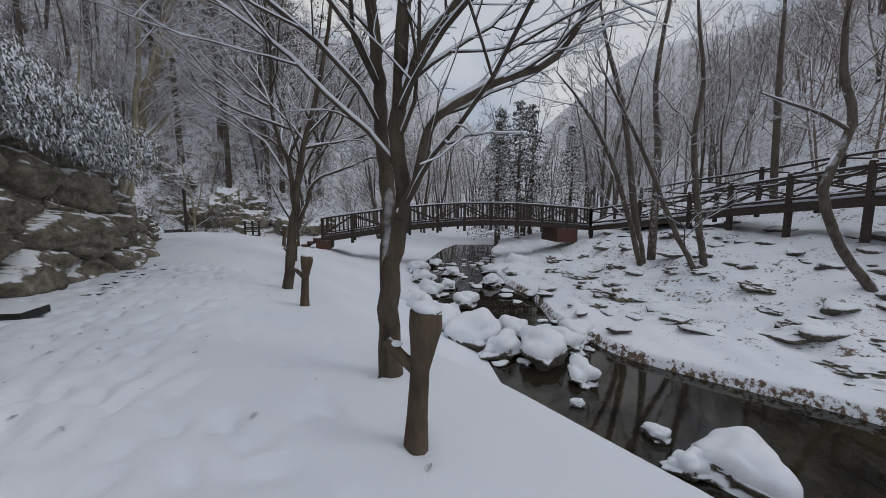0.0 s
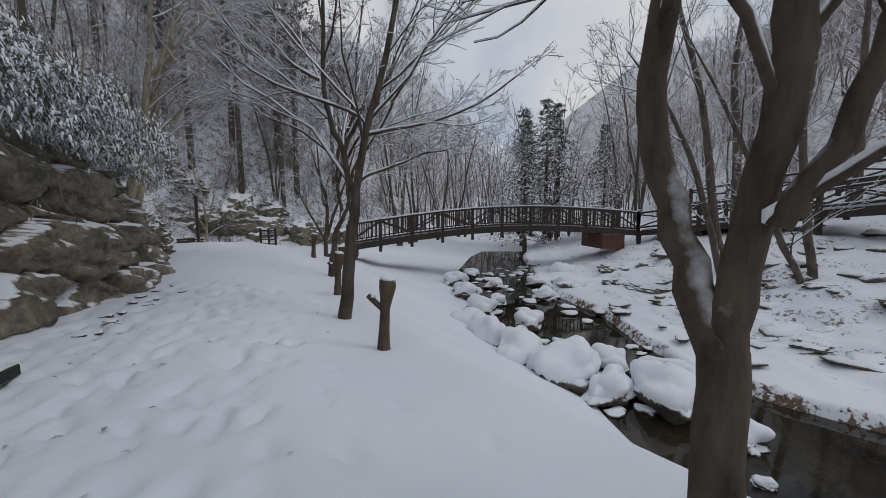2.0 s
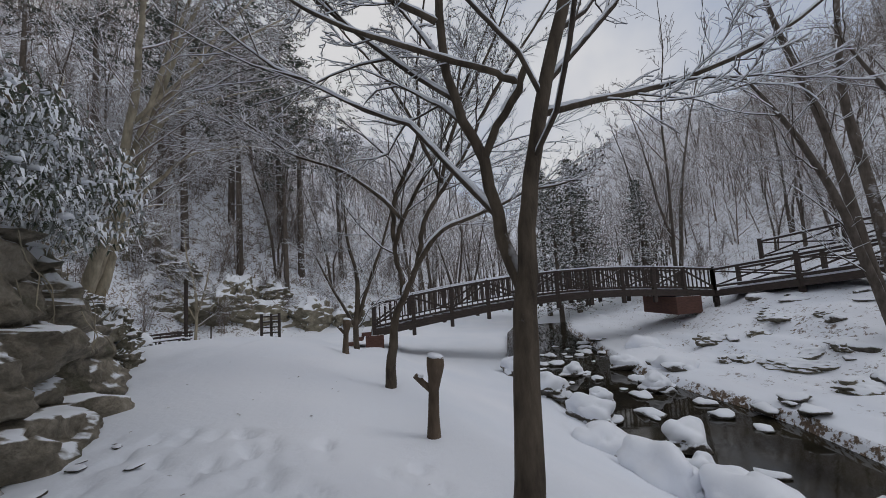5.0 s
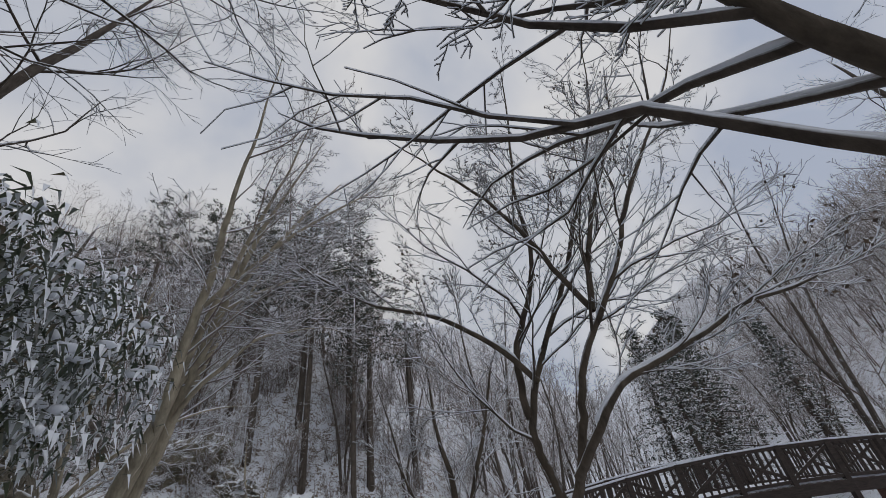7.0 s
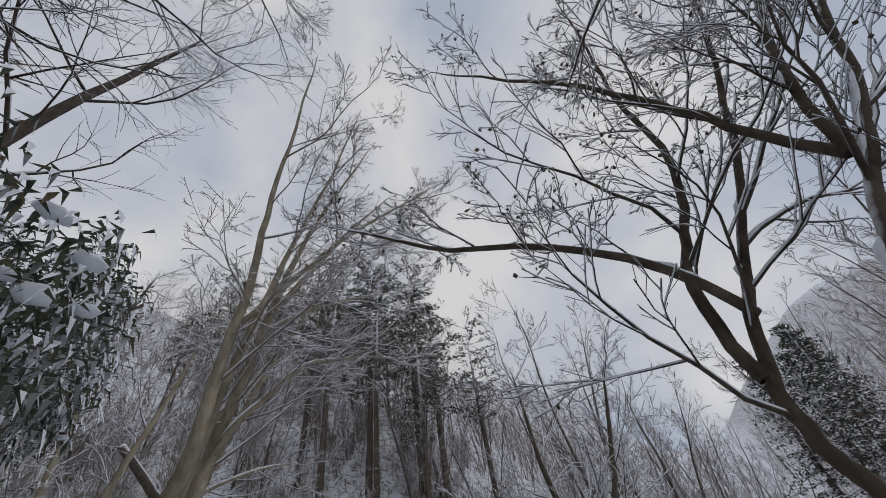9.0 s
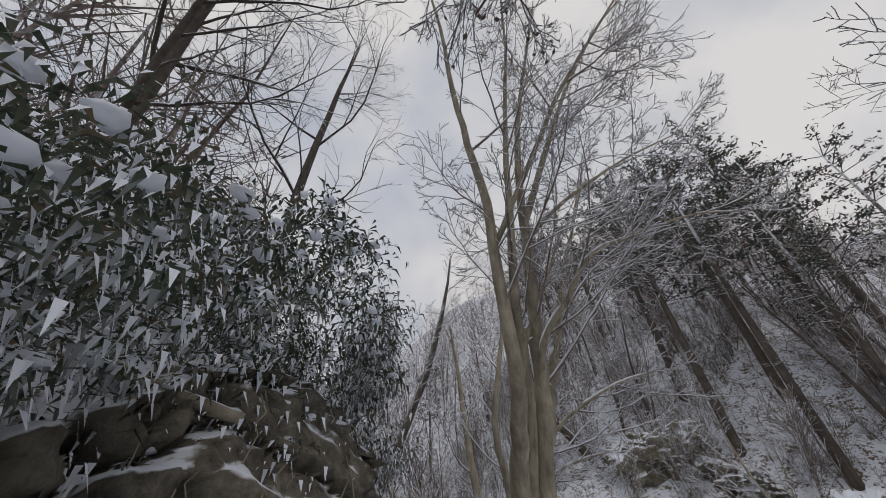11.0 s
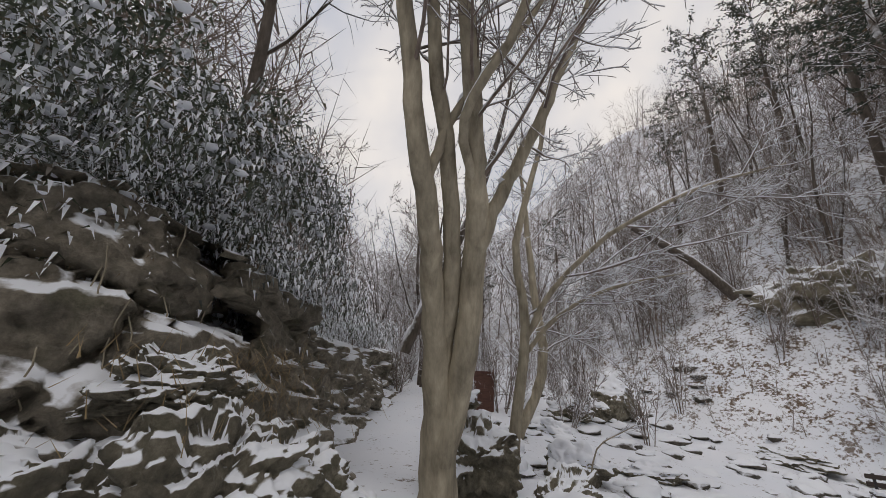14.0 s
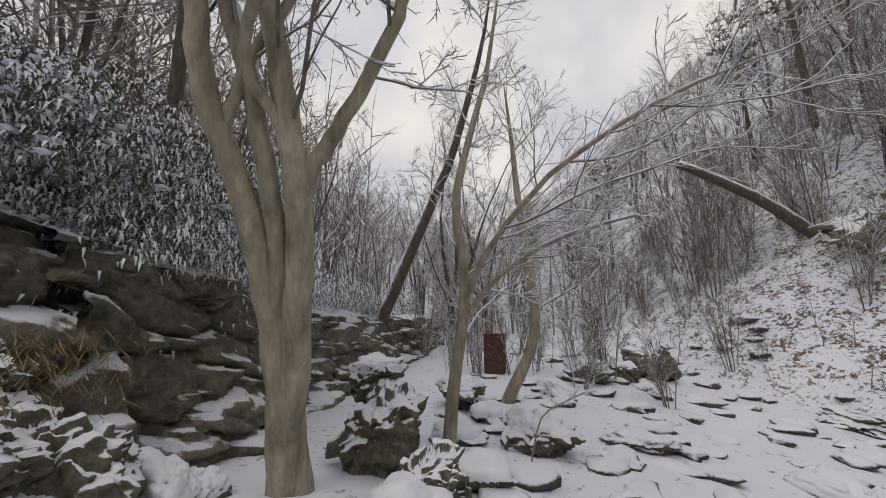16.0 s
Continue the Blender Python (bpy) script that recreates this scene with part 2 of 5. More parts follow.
# ---- the lie of the land ----
SHOULDER = [(250, -300), (6.8, -9), (3.2, 0), (1.5, 2.5), (0.5, 4.0), (-0.7, 5.7), (-1.6, 7.3), (-2.6, 9.2), (-3.6, 11.3), (-4.4, 13.6), (-5.6, 17.5), (-6.6, 22), (-6.5, 27), (-5, 34), (0, 48), (10, 90), (120, 700)]
STREAM = [(300, -260), (20, -9), (9, 1.5), (5.4, 6.4), (3.6, 9.3), (2.4, 12.5), (2.3, 16), (1.6, 20), (2.0, 25), (3.2, 32), (8, 45), (20, 90), (130, 700)]
CLIFF = [(150, -320), (-3.5, -8), (-6.6, 2.5), (-7.75, 6.5), (-8.3, 8.5), (-8.6, 10.2), (-8.85, 11.5), (-9.7, 12.7), (-10.7, 13.6), (-12.2, 14.4), (-15, 14.2), (-19, 13.2), (-27, 13), (-60, 8), (-600, -60)]
TOE = [(-600, -20), (-80, 14), (-40, 20.5), (-27, 25), (-21, 29), (-16, 32.5), (-11, 36), (-6, 46), (0, 75), (110, 700)]


def stream_half(y):
    return np.interp(y, [-5, 4, 7, 9.5, 12, 15, 19, 25, 32, 60], [2.9, 2.8, 2.5, 1.5, 1.6, 1.9, 1.6, 1.8, 1.6, 1.5])


def water_level(y):
    return np.interp(y, [-9, 9, 13, 18, 26, 34, 90], [-2.62, -2.6, -2.5, -2.42, -2.3, -2.2, -1.8])


def height(px, py, detail=True):
    px, py = np.asarray(px, float), np.asarray(py, float)
    d_sh, _ = line_dist(px, py, SHOULDER)
    d_st, _ = line_dist(px, py, STREAM)
    d_cl, _ = line_dist(px, py, CLIFF)
    d_toe, _ = line_dist(px, py, TOE)
    base = np.interp(py, [-20, 0, 4, 7.4, 11, 14, 18, 28, 40, 90], [0.2, -0.05, -0.13, -0.33, -0.42, -0.56, -0.85, -1.5, -1.9, -1.2])
    base = base - 0.2 * sstep(-2.4, -0.6, d_sh)
    base = base + 1.0 * np.exp(-((px + 10.5) ** 2 + (py - 17) ** 2) / 26.0)
    base = base + 0.10 * np.clip(-14 - px, 0, 40) * np.exp(-((py - 19) / 9) ** 2)
    z = base - 0.28 * sstep(-0.3, 1.3, d_sh)
    # bank down to the stream bed
    half = stream_half(py)
    bed = water_level(py) - 0.35
    to_water = np.abs(d_st) - half
    down = d_sh / (np.clip(d_sh, 0.01, None) + np.clip(to_water + 0.3, 0, None))
    down = np.interp(down, [0, 0.12, 0.3, 1.0], [0, 0.05, 0.2, 1.0])
    z = np.where(d_sh > 0, z + (bed - z) * down, z)
    # far bank: a snow shelf, a wooded slope, the terrace of the ramp, the hill
    s = d_st - half
    right = water_level(py) + np.interp(s, [-0.6, -0.05, 0.18, 3.0, 5.0, 7.5, 10, 14, 22, 40, 90], [-0.35, -0.14, 0.27, 0.46, 1.0, 2.0, 2.6, 3.2, 7.5, 24, 62])
    z = np.where(d_st > 0, np.where(s > -0.6, right, bed), z)
    # hill on the north side
    up = np.clip(d_toe * -1, 0, None)
    hill = np.interp(up, [0, 1.5, 4, 12, 60, 160], [0, 1.3, 3.6, 12.5, 60, 95])
    z = z + hill * (d_toe < 0)
    # hill above the cliff
    back = np.clip(-d_cl, 0, None)
    z = z + np.interp(back, [0, 0.5, 1.6, 5, 20, 80, 200], [0, 0.0, 3.2, 5.6, 16, 48, 70]) * np.interp(px, [-60, -26, -17, -12], [0.8, 0.7, 0.8, 1.0])
    z = z + 55 * sstep(90, 330, py + 0.1 * px) + 30 * sstep(-40, -190, py) + 26 * sstep(-42, -120, px) * (py < 60)
    if detail:
        rough = np.clip(np.abs(s) * 0 + (d_st > 0) * 1.0 + (hill > 0.2) * 1.0 + (back > 0.4) * 1.0, 0, 1)
        z = z + 0.02 * waves(px, py, 1.7, 3) + rough * (0.13 * waves(px, py, 1.5, 5) + 0.06 * waves(px, py, 4.2, 6)) * np.clip(to_water * 0.6, 0.1, 1)
        z = z + 0.03 * waves(px, py, 3.1, 9) * (d_sh < 0) * (px < -9)
    return z


def dist_to(x, y, line):
    """Signed distance of one point to a polyline."""
    best, sign = 1e9, 1
    for (ax, ay), (bx, by) in zip(line[:-1], line[1:]):
        dx, dy = bx - ax, by - ay
        u = min(1.0, max(0.0, ((x - ax) * dx + (y - ay) * dy) / (dx * dx + dy * dy)))
        d = math.hypot(x - ax - u * dx, y - ay - u * dy)
        if d < best:
            best, sign = d, 1 if dy * (x - ax) - dx * (y - ay) >= 0 else -1
    return best * sign


def spread(lo, fine_lo, fine_hi, hi, step, grow):
    mid = list(np.arange(fine_lo, fine_hi + 1e-6, step))
    for edge, sgn, end in ((fine_hi, 1, hi), (fine_lo, -1, lo)):
        v, st, more = edge, step, []
        while v * sgn < end * sgn:
            st = min(st * grow, 9.0)
            v += sgn * st
            more.append(v)
        mid = mid + more if sgn > 0 else more[::-1] + mid
    return np.array(mid)


GX, GY = spread(-330, -8.5, 8.5, 330, 0.075, 1.06), spread(-200, -0.5, 13, 420, 0.075, 1.06)
gx, gy = np.meshgrid(GX, GY)
gz = height(gx, gy)
# trodden snow along the path
rs = np.random.RandomState(4)
for k in range(1500):
    u = rs.uniform(-0.15, 1.25)
    cy = -2 + u * 20
    cx = np.interp(cy, [-2, 0, 3.5, 6.7, 10, 14, 20], [-1.0, -1.6, -3.6, -5.3, -6.6, -8.2, -9.6]) + rs.normal(0, 1.25)
    a = radians(28) + rs.normal(0, 0.25)
    ix, iy = np.searchsorted(GX, (cx - 0.6, cx + 0.6)), np.searchsorted(GY, (cy - 0.6, cy + 0.6))
    if cx < -10 or cx > 1.5 or cy > 11 or dist_to(cx, cy, SHOULDER) > -0.4:
        continue
    sl = (slice(iy[0], iy[1]), slice(ix[0], ix[1]))
    ex, ey = gx[sl] - cx, gy[sl] - cy
    lx, ly = ex * math.cos(a) + ey * math.sin(a), -ex * math.sin(a) + ey * math.cos(a)
    gz[sl] -= rs.uniform(0.03, 0.075) * np.exp(-(lx / 0.065) ** 4 - (ly / rs.uniform(0.11, 0.16)) ** 4)


def z_at(x, y):
    """The ground's height at one point, from the sheet itself."""
    i = min(max(int(np.searchsorted(GX, x)) - 1, 0), len(GX) - 2)
    j = min(max(int(np.searchsorted(GY, y)) - 1, 0), len(GY) - 2)
    u, v = (x - GX[i]) / (GX[i + 1] - GX[i]), (y - GY[j]) / (GY[j + 1] - GY[j])
    return float((gz[j, i] * (1 - u) + gz[j, i + 1] * u) * (1 - v) + (gz[j + 1, i] * (1 - u) + gz[j + 1, i + 1] * u) * v)


nx, ny = len(GX), len(GY)
idx = np.arange(nx * ny).reshape(ny, nx)
quads = np.stack([idx[:-1, :-1], idx[:-1, 1:], idx[1:, 1:], idx[1:, :-1]], -1).reshape(-1, 4)
ground = part_data("ground", np.stack([gx, gy, gz], -1).reshape(-1, 3).tolist(), quads.tolist(), GROUND_MAT)
lit = sstep(0.4, 2.2, line_dist(gx, gy, STREAM)[0] - stream_half(gy)) * 0.95
lit = np.maximum(lit, np.clip(-line_dist(gx, gy, TOE)[0] * 0.6, 0, 1.02))
lit = np.maximum(lit, 1.15 * sstep(42, 80, np.hypot(gx + 4, gy - 8)))
lit = np.maximum(lit, np.clip(-line_dist(gx, gy, CLIFF)[0] - 0.3, 0, 1))
shore = line_dist(gx, gy, STREAM)[0] - stream_half(gy)
lit = np.maximum(lit, 1.35 * sstep(-0.5, -0.1, shore) * sstep(0.32, 0.12, shore))
lit = np.maximum(lit, 0.9 * sstep(-12.8, -14, gx) * (gy < 40))
ground.data.attributes.new("litter", "FLOAT", "POINT").data.foreach_set("value", lit.reshape(-1).astype(np.float32))
tagged(ground, "trodden snow over the path, banks and wooded hillsides", "ground", kind="structure")

# the stream
vs, fs = [], []
for k, y in enumerate(np.arange(-8, 36, 0.5)):
    for j in range(9):
        cx = np.interp(y, [p[1] for p in STREAM], [p[0] for p in STREAM])
        vs.append((cx + (j - 4) / 4 * (float(stream_half(y)) * 1.15 + 0.6), y, float(water_level(y))))
        if k and j:
            n = k * 9 + j
            fs.append((n - 10, n - 9, n, n - 1))
tagged(part_data("water", vs, fs, WATER_MAT), "dark still brook water reflecting the bare trees", "water", kind="structure")


# ---- rocks ----
def rock_data(seed, levels=3, rough=0.28, flat=0.7, boxy=0.0):
    r = random.Random(seed)
    bm = bmesh.new()
    bmesh.ops.create_icosphere(bm, subdivisions=levels, radius=1)
    off = Vector((r.uniform(-50, 50), r.uniform(-50, 50), r.uniform(-50, 50)))
    cuts = [Vector((r.uniform(-1, 1), r.uniform(-1, 1), r.uniform(-0.4, 1))).normalized() for _ in range(9)]
    lim = [r.uniform(0.55, 0.9) for _ in cuts]
    for v in bm.verts:
        p = v.co.copy()
        for c, l in zip(cuts, lim):
            over = p.dot(c) - l
            if over > 0:
                p -= c * over * 0.85
        p *= 1 + rough * noise.noise(p * 1.6 + off) + rough * 0.45 * noise.noise(p * 4.1 + off)
        if boxy:
            warp = p * 2.1 + off + Vector((0, 0, 0.25 * noise.noise(p * 1.3 + off)))
            warp.z *= 1.7
            gap, cell = noise.voronoi(warp)
            p *= 1 + boxy * 0.3 * math.sin(cell[0].x * 12.9 + cell[0].y * 78.2 + cell[0].z * 37.7) - boxy * 3.0 * max(0.0, 0.09 - (gap[1] - gap[0]))
            p *= 1 + boxy * (0.2 * noise.noise(p * 7.0 + off) + 0.09 * noise.noise(p * 19.0 + off))
        p.z *= flat
        v.co = p
    return bm


def cap_bm(bm, thick, seed):
    """A rounded cover of snow over the upper side of a rock."""
    cap = bm.copy()
    bmesh.ops.delete(cap, geom=[f for f in cap.faces if f.normal.z < 0.22], context="FACES")
    cap.normal_update()
    lift = {v: v.normal.copy() for v in cap.verts}
    off = Vector((seed * 3.1, seed * 1.7, 0))
    for v in cap.verts:
        edge = any(e.is_boundary for e in v.link_edges)
        t = thick * (0.15 if edge else 1.0) * (0.75 + 0.6 * noise.noise(v.co * 2.2 + off))
        v.co += lift[v] * t * 0.5 + Vector((0, 0, t * 0.7))
    ext = bmesh.ops.extrude_edge_only(cap, edges=[e for e in cap.edges if e.is_boundary])
    for g in ext["geom"]:
        if isinstance(g, bmesh.types.BMVert):
            g.co += Vector((-g.co.x * 0.06, -g.co.y * 0.06, -thick * 0.35))
    bmesh.ops.smooth_vert(cap, verts=cap.verts, factor=0.5, use_axis_x=True, use_axis_y=True, use_axis_z=True)
    return cap


def smooth_ob(ob):
    ob.data.polygons.foreach_set("use_smooth", [True] * len(ob.data.polygons))
    return ob


ROCKS = []


def rock_kind(seed, label, thick, flat, rough=0.28, levels=3, group="", mat=None, name="boulder", boxy=0.0):
    t = thing(name, label, "rock", group=group)
    bm = rock_data(seed, levels, rough, flat, boxy)
    cap = cap_bm(bm, thick, seed) if thick else None
    smooth_ob(part("stone", bm, mat or STONE_MAT, t))
    if cap:
        smooth_ob(part("snow_cap", cap, SNOW_MAT, t, "thick rounded snow cap"))
    return t


def put_scaled(kind, x, y, z, sx, sy, sz, turn):
    c = copy_thing(kind, Matrix.Identity(4))
    c.matrix_basis = Matrix.LocRotScale((x, y, z), Euler((0, 0, turn)), (sx, sy, sz))
    return c


snowy = [rock_kind(k, "brook boulder under a thick cap of snow", 0.26, 0.62, 0.42, 4, group="boulders in the brook") for k in range(4)]
bare = [rock_kind(20 + k, "grey brown stone half covered by snow", 0, 0.6, 0.5, 2, "stones on the bank", name="stone") for k in range(4)]

# boulders in and beside the brook: x, y, size
BROOK_ROCKS = [(3.5, 8.5, 0.42), (4.0, 6.2, 0.22), (4.0, 5.35, 0.30), (4.75, 5.1, 0.62), (3.0, 7.3, 0.12), (2.9, 9.6, 0.75), (1.9, 9.9, 0.6), (3.6, 10.4, 0.6),
               (1.1, 10.6, 0.85), (0.3, 11.6, 0.8), (-0.3, 12.9, 0.75), (4.5, 11.3, 0.55), (2.4, 11.2, 0.5), (-0.8, 14.2, 0.7), (0.6, 13.2, 0.4), (1.3, 14.6, 0.5),
               (-0.2, 16.2, 0.55), (0.7, 17.5, 0.45), (2.9, 18.3, 0.5), (-0.6, 18.8, 0.6), (4.3, 19.5, 0.6), (3.2, 21.0, 0.5), (1.0, 20.6, 0.4), (-0.9, 21.5, 0.6), (5.2, 23, 0.7), (0.1, 23.5, 0.5)]
for k, (x, y, r) in enumerate(BROOK_ROCKS):
    put_scaled(snowy[k % 4], x, y, float(water_level(y)) + 0.25 * r, r * random.uniform(1.0, 1.35), r * random.uniform(0.75, 1.0), r * random.uniform(0.85, 1.15), random.uniform(0, 6.28))
rr = random.Random(8)
for k in range(70):
    y = rr.uniform(9, 27)
    x = float(np.interp(y, [p[1] for p in STREAM], [p[0] for p in STREAM])) + rr.uniform(-1.0, 1.0) * (float(stream_half(y)) + 1.0)
    r = rr.uniform(0.1, 0.34)
    put_scaled(bare[k % 4], x, y, max(z_at(x, y) + 0.1, float(water_level(y))) + 0.1 * r, r * 1.3, r, r * 0.8, rr.uniform(0, 6.28))
for k in range(75):
    x, y = rr.uniform(6.2, 17), rr.uniform(8, 24)
    r = rr.uniform(0.12, 0.42)
    if abs(dist_to(x, y, STREAM)) < stream_half(y) + 0.6:
        continue
    put_scaled(bare[k % 4], x, y, z_at(x, y) + 0.05 * r, r * rr.uniform(1.1, 1.9), r, r * rr.uniform(0.7, 1.1), rr.uniform(0, 6.28))
for k in range(22):
    u = rr.random()
    x, y = np.interp(u, [0, 0.35, 0.7, 1], [-6.2, -6.9, -7.8, -8.9]), np.interp(u, [0, 0.35, 0.7, 1], [5.5, 8.2, 10.2, 12.3])
    x, y, r = float(x) + rr.gauss(0, 0.22), float(y) + rr.gauss(0, 0.15), rr.uniform(0.035, 0.085)
    put_scaled(bare[k % 4], x, y, z_at(x, y) + 0.25 * r, r * 1.4, r, r * 0.7, rr.uniform(0, 6.28))
ledge = [rock_kind(40 + k, "dark layered ledge rock with snow on its top", 0, 0.55, 0.3, 4, "ledge rocks on the bank", BOULDER_MAT, "ledge_rock", 0.4) for k in range(3)]
made = 0
while made < 34:
    x, y = rr.uniform(5.5, 16), rr.uniform(7.5, 22)
    off = dist_to(x, y, STREAM) - float(stream_half(y))
    if not 0.5 < off < 7.0 or rr.random() > 0.35 + 0.6 * math.exp(-((off - 3.6) / 1.3) ** 2):
        continue
    r = rr.uniform(0.25, 0.62)
    m = Matrix.LocRotScale((x, y, z_at(x, y) + 0.08 * r), Euler((rr.gauss(0, 0.08), rr.gauss(0, 0.08), rr.uniform(-0.5, 0.5))), (r * rr.uniform(1.2, 2.0), r * 0.8, r * rr.uniform(0.7, 1.0)))
    (ledge[made] if made < 3 else copy_thing(ledge[made % 3], Matrix.Identity(4))).matrix_basis = m
    made += 1
# stony ground at the mouth of the gully
for k in range(150):
    x, y = rr.uniform(-30, -12.6), rr.uniform(16.3, 28)
    r = rr.uniform(0.09, 0.36) * (1.2 if x < -20 else 1)
    if math.hypot(x + 13.1, y - 16) < 1.0:
        continue
    put_scaled(bare[k % 4], x, y, z_at(x, y) + 0.1 * r, r * 1.4, r, r * rr.uniform(0.7, 1.1), rr.uniform(0, 6.28))
for sd in snowy + bare:
    sd.location = (-1, 1, 0)
for j, sd in enumerate(snowy):
    sd.matrix_basis = Matrix.LocRotScale((-12.9 - j * 1.9, 17.5 + 0.5 * (j % 2) - j * 0.2, z_at(-12.9 - j * 1.9, 17.5) + 0.1), Euler((0, 0, j)), (0.5, 0.42, 0.4))
for j, sd in enumerate(bare):
    sd.matrix_basis = Matrix.LocRotScale((-16 - j * 1.3, 20 + j * 0.9, z_at(-16 - j * 1.3, 20 + j * 0.9)), Euler((0, 0, j)), (0.5, 0.3, 0.2))


# ---- the cliff beside the path ----
def cliff_face(name, line, tops, seed, label, lean=0.05, step=0.07, ledges=True):
    ln = [0.0]
    for (ax, ay), (bx, by) in zip(line[:-1], line[1:]):
        ln.append(ln[-1] + math.hypot(bx - ax, by - ay))
    count = int(ln[-1] / step)
    rows_n = 64
    verts, faces = [], []
    xs, ys = [p[0] for p in line], [p[1] for p in line]
    for i in range(count + 1):
        s = ln[-1] * i / count
        x, y = np.interp(s, ln, xs), np.interp(s, ln, ys)
        x2, y2 = np.interp(min(s + 0.4, ln[-1]), ln, xs), np.interp(min(s + 0.4, ln[-1]), ln, ys)
        x1, y1 = np.interp(max(s - 0.4, 0), ln, xs), np.interp(max(s - 0.4, 0), ln, ys)
        tx, ty = x2 - x1, y2 - y1
        q = math.hypot(tx, ty)
        nx_, ny_ = ty / q, -tx / q
        top = np.interp(s, ln, tops)
        foot = z_at(x + nx_ * 0.4, y + ny_ * 0.4) - 0.4
        for j in range(rows_n + 1):
            u = j / rows_n
            h = top * u
            q = Vector((s * 0.55 + 0.25 * noise.noise(Vector((s, h, seed))), h * 1.25 + 0.12 * s + 0.2 * noise.noise(Vector((s * 0.7, h * 2, seed + 5))), seed))
            dist, cells = noise.voronoi(q)
            crack = max(0.0, 0.10 - (dist[1] - dist[0])) * 3.4
            hold = cells[0]
            block = math.sin(hold.x * 12.9 + hold.y * 78.2 + seed) * 0.17
            fine_d, fine_c = noise.voronoi(q * 2.7)
            fine_b = math.sin(fine_c[0].x * 31.7 + fine_c[0].y * 17.3) * 0.085 - max(0.0, 0.08 - (fine_d[1] - fine_d[0])) * 0.6
            p = Vector((s, h * 1.4, seed))
            out = 0.45 * noise.noise(Vector((s * 0.3, h * 0.4, seed + 1))) + block + fine_b - crack + 0.11 * noise.noise(p * 2.1) + 0.075 * noise.noise(p * 6.0) + 0.03 * noise.noise(p * 15.0)
            layer = h / 0.62 + 0.7 * noise.noise(Vector((s * 0.35, seed, 4.0))) + 0.25 * noise.noise(Vector((s * 1.3, h, 9.0)))
            whole = math.floor(layer)
            rise = min(1.0, max(0.0, (layer - whole - 0.72) / 0.28))
            step_in = float(np.interp(y, [8.5, 10.5, 12.0, 13.0], [0.03, 0.05, 0.16, 0.22])) if ledges else 0.14
            out += 0.25 * (1 - u) ** 3 - lean * u * top * 0.35 - step_in * (whole + rise) + step_in
            if u > 0.9:
                out -= (u - 0.9) / 0.1 * 1.0
            verts.append((x + nx_ * out, y + ny_ * out, foot + h + (0.12 * noise.noise(Vector((s * 0.8, 3.1, seed))) if u > 0.7 else 0)))
            if i and j:
                n = i * (rows_n + 1) + j
                faces.append((n - rows_n - 2, n - 1, n, n - rows_n - 1)[::-1])
    ob = part_data(name, verts, faces, CLIFF_MAT)
    return tagged(ob, label, "cliff", kind="structure")


cliff_ob = cliff_face("cliff", [(-3.5, -8), (-6.6, 2.5), (-7.75, 6.5), (-8.3, 8.5), (-8.6, 10.2), (-8.85, 11.4), (-9.6, 12.6), (-10.5, 13.3), (-11.4, 14.0), (-13, 14.1)], [4.3, 4.3, 4.2, 3.9, 3.5, 2.7, 3.6, 3.9, 3.6, 3.5], 2.0,
           "weathered brown rock face with cracks and snowy ledges")
cliff_face("cliff_gully", [(-12.4, 14.3), (-15, 14.0), (-19, 13.0), (-27, 12.8), (-40, 11)], [3.4, 3.4, 3.0, 2.5, 2.5], 9.0, "low mossy rock wall along the gully", step=0.12, ledges=False)


# ---- trees ----
def tube(verts, faces, pts, radii, sides):
    n0 = len(verts)
    ref = Vector((0.31, 0.95, 0.1))
    for k, p in enumerate(pts):
        d = (pts[min(k + 1, len(pts) - 1)] - pts[max(k - 1, 0)]).normalized()
        u = d.cross(ref)
        if u.length < 0.2:
            u = d.cross(Vector((1, 0, 0)))
        u.normalize()
        v = d.cross(u)
        r = radii[k]
        for j in range(sides):
            a = 6.2832 * j / sides
            q = p + (u * math.cos(a) + v * math.sin(a)) * r
            verts.append((q.x, q.y, q.z))
        if k:
            b = n0 + k * sides
            for j in range(sides):
                j2 = (j + 1) % sides
                faces.append((b - sides + j, b - sides + j2, b + j2, b + j))
    if sides > 3:
        faces.append(tuple(range(len(verts) - sides, len(verts))))


def dense(pts, radii, r, wob=0.02, per=3):
    """A hand-set stem, with points between its points and a little wander."""
    out_p, out_r = [], []
    n = len(pts)
    for k in range(n - 1):
        p0, p1, p2, p3 = pts[max(k - 1, 0)], pts[k], pts[k + 1], pts[min(k + 2, n - 1)]
        for j in range(per):
            t = j / per
            q = 0.5 * ((2 * p1) + (p2 - p0) * t + (2 * p0 - 5 * p1 + 4 * p2 - p3) * t * t + (3 * p1 - p0 - 3 * p2 + p3) * t**3)
            w = wob if (k or j) else 0
            out_p.append(q + Vector((r.uniform(-w, w), r.uniform(-w, w), 0)))
            out_r.append(radii[k] + (radii[k + 1] - radii[k]) * t)
    return out_p + [pts[-1]], out_r + [radii[-1]]


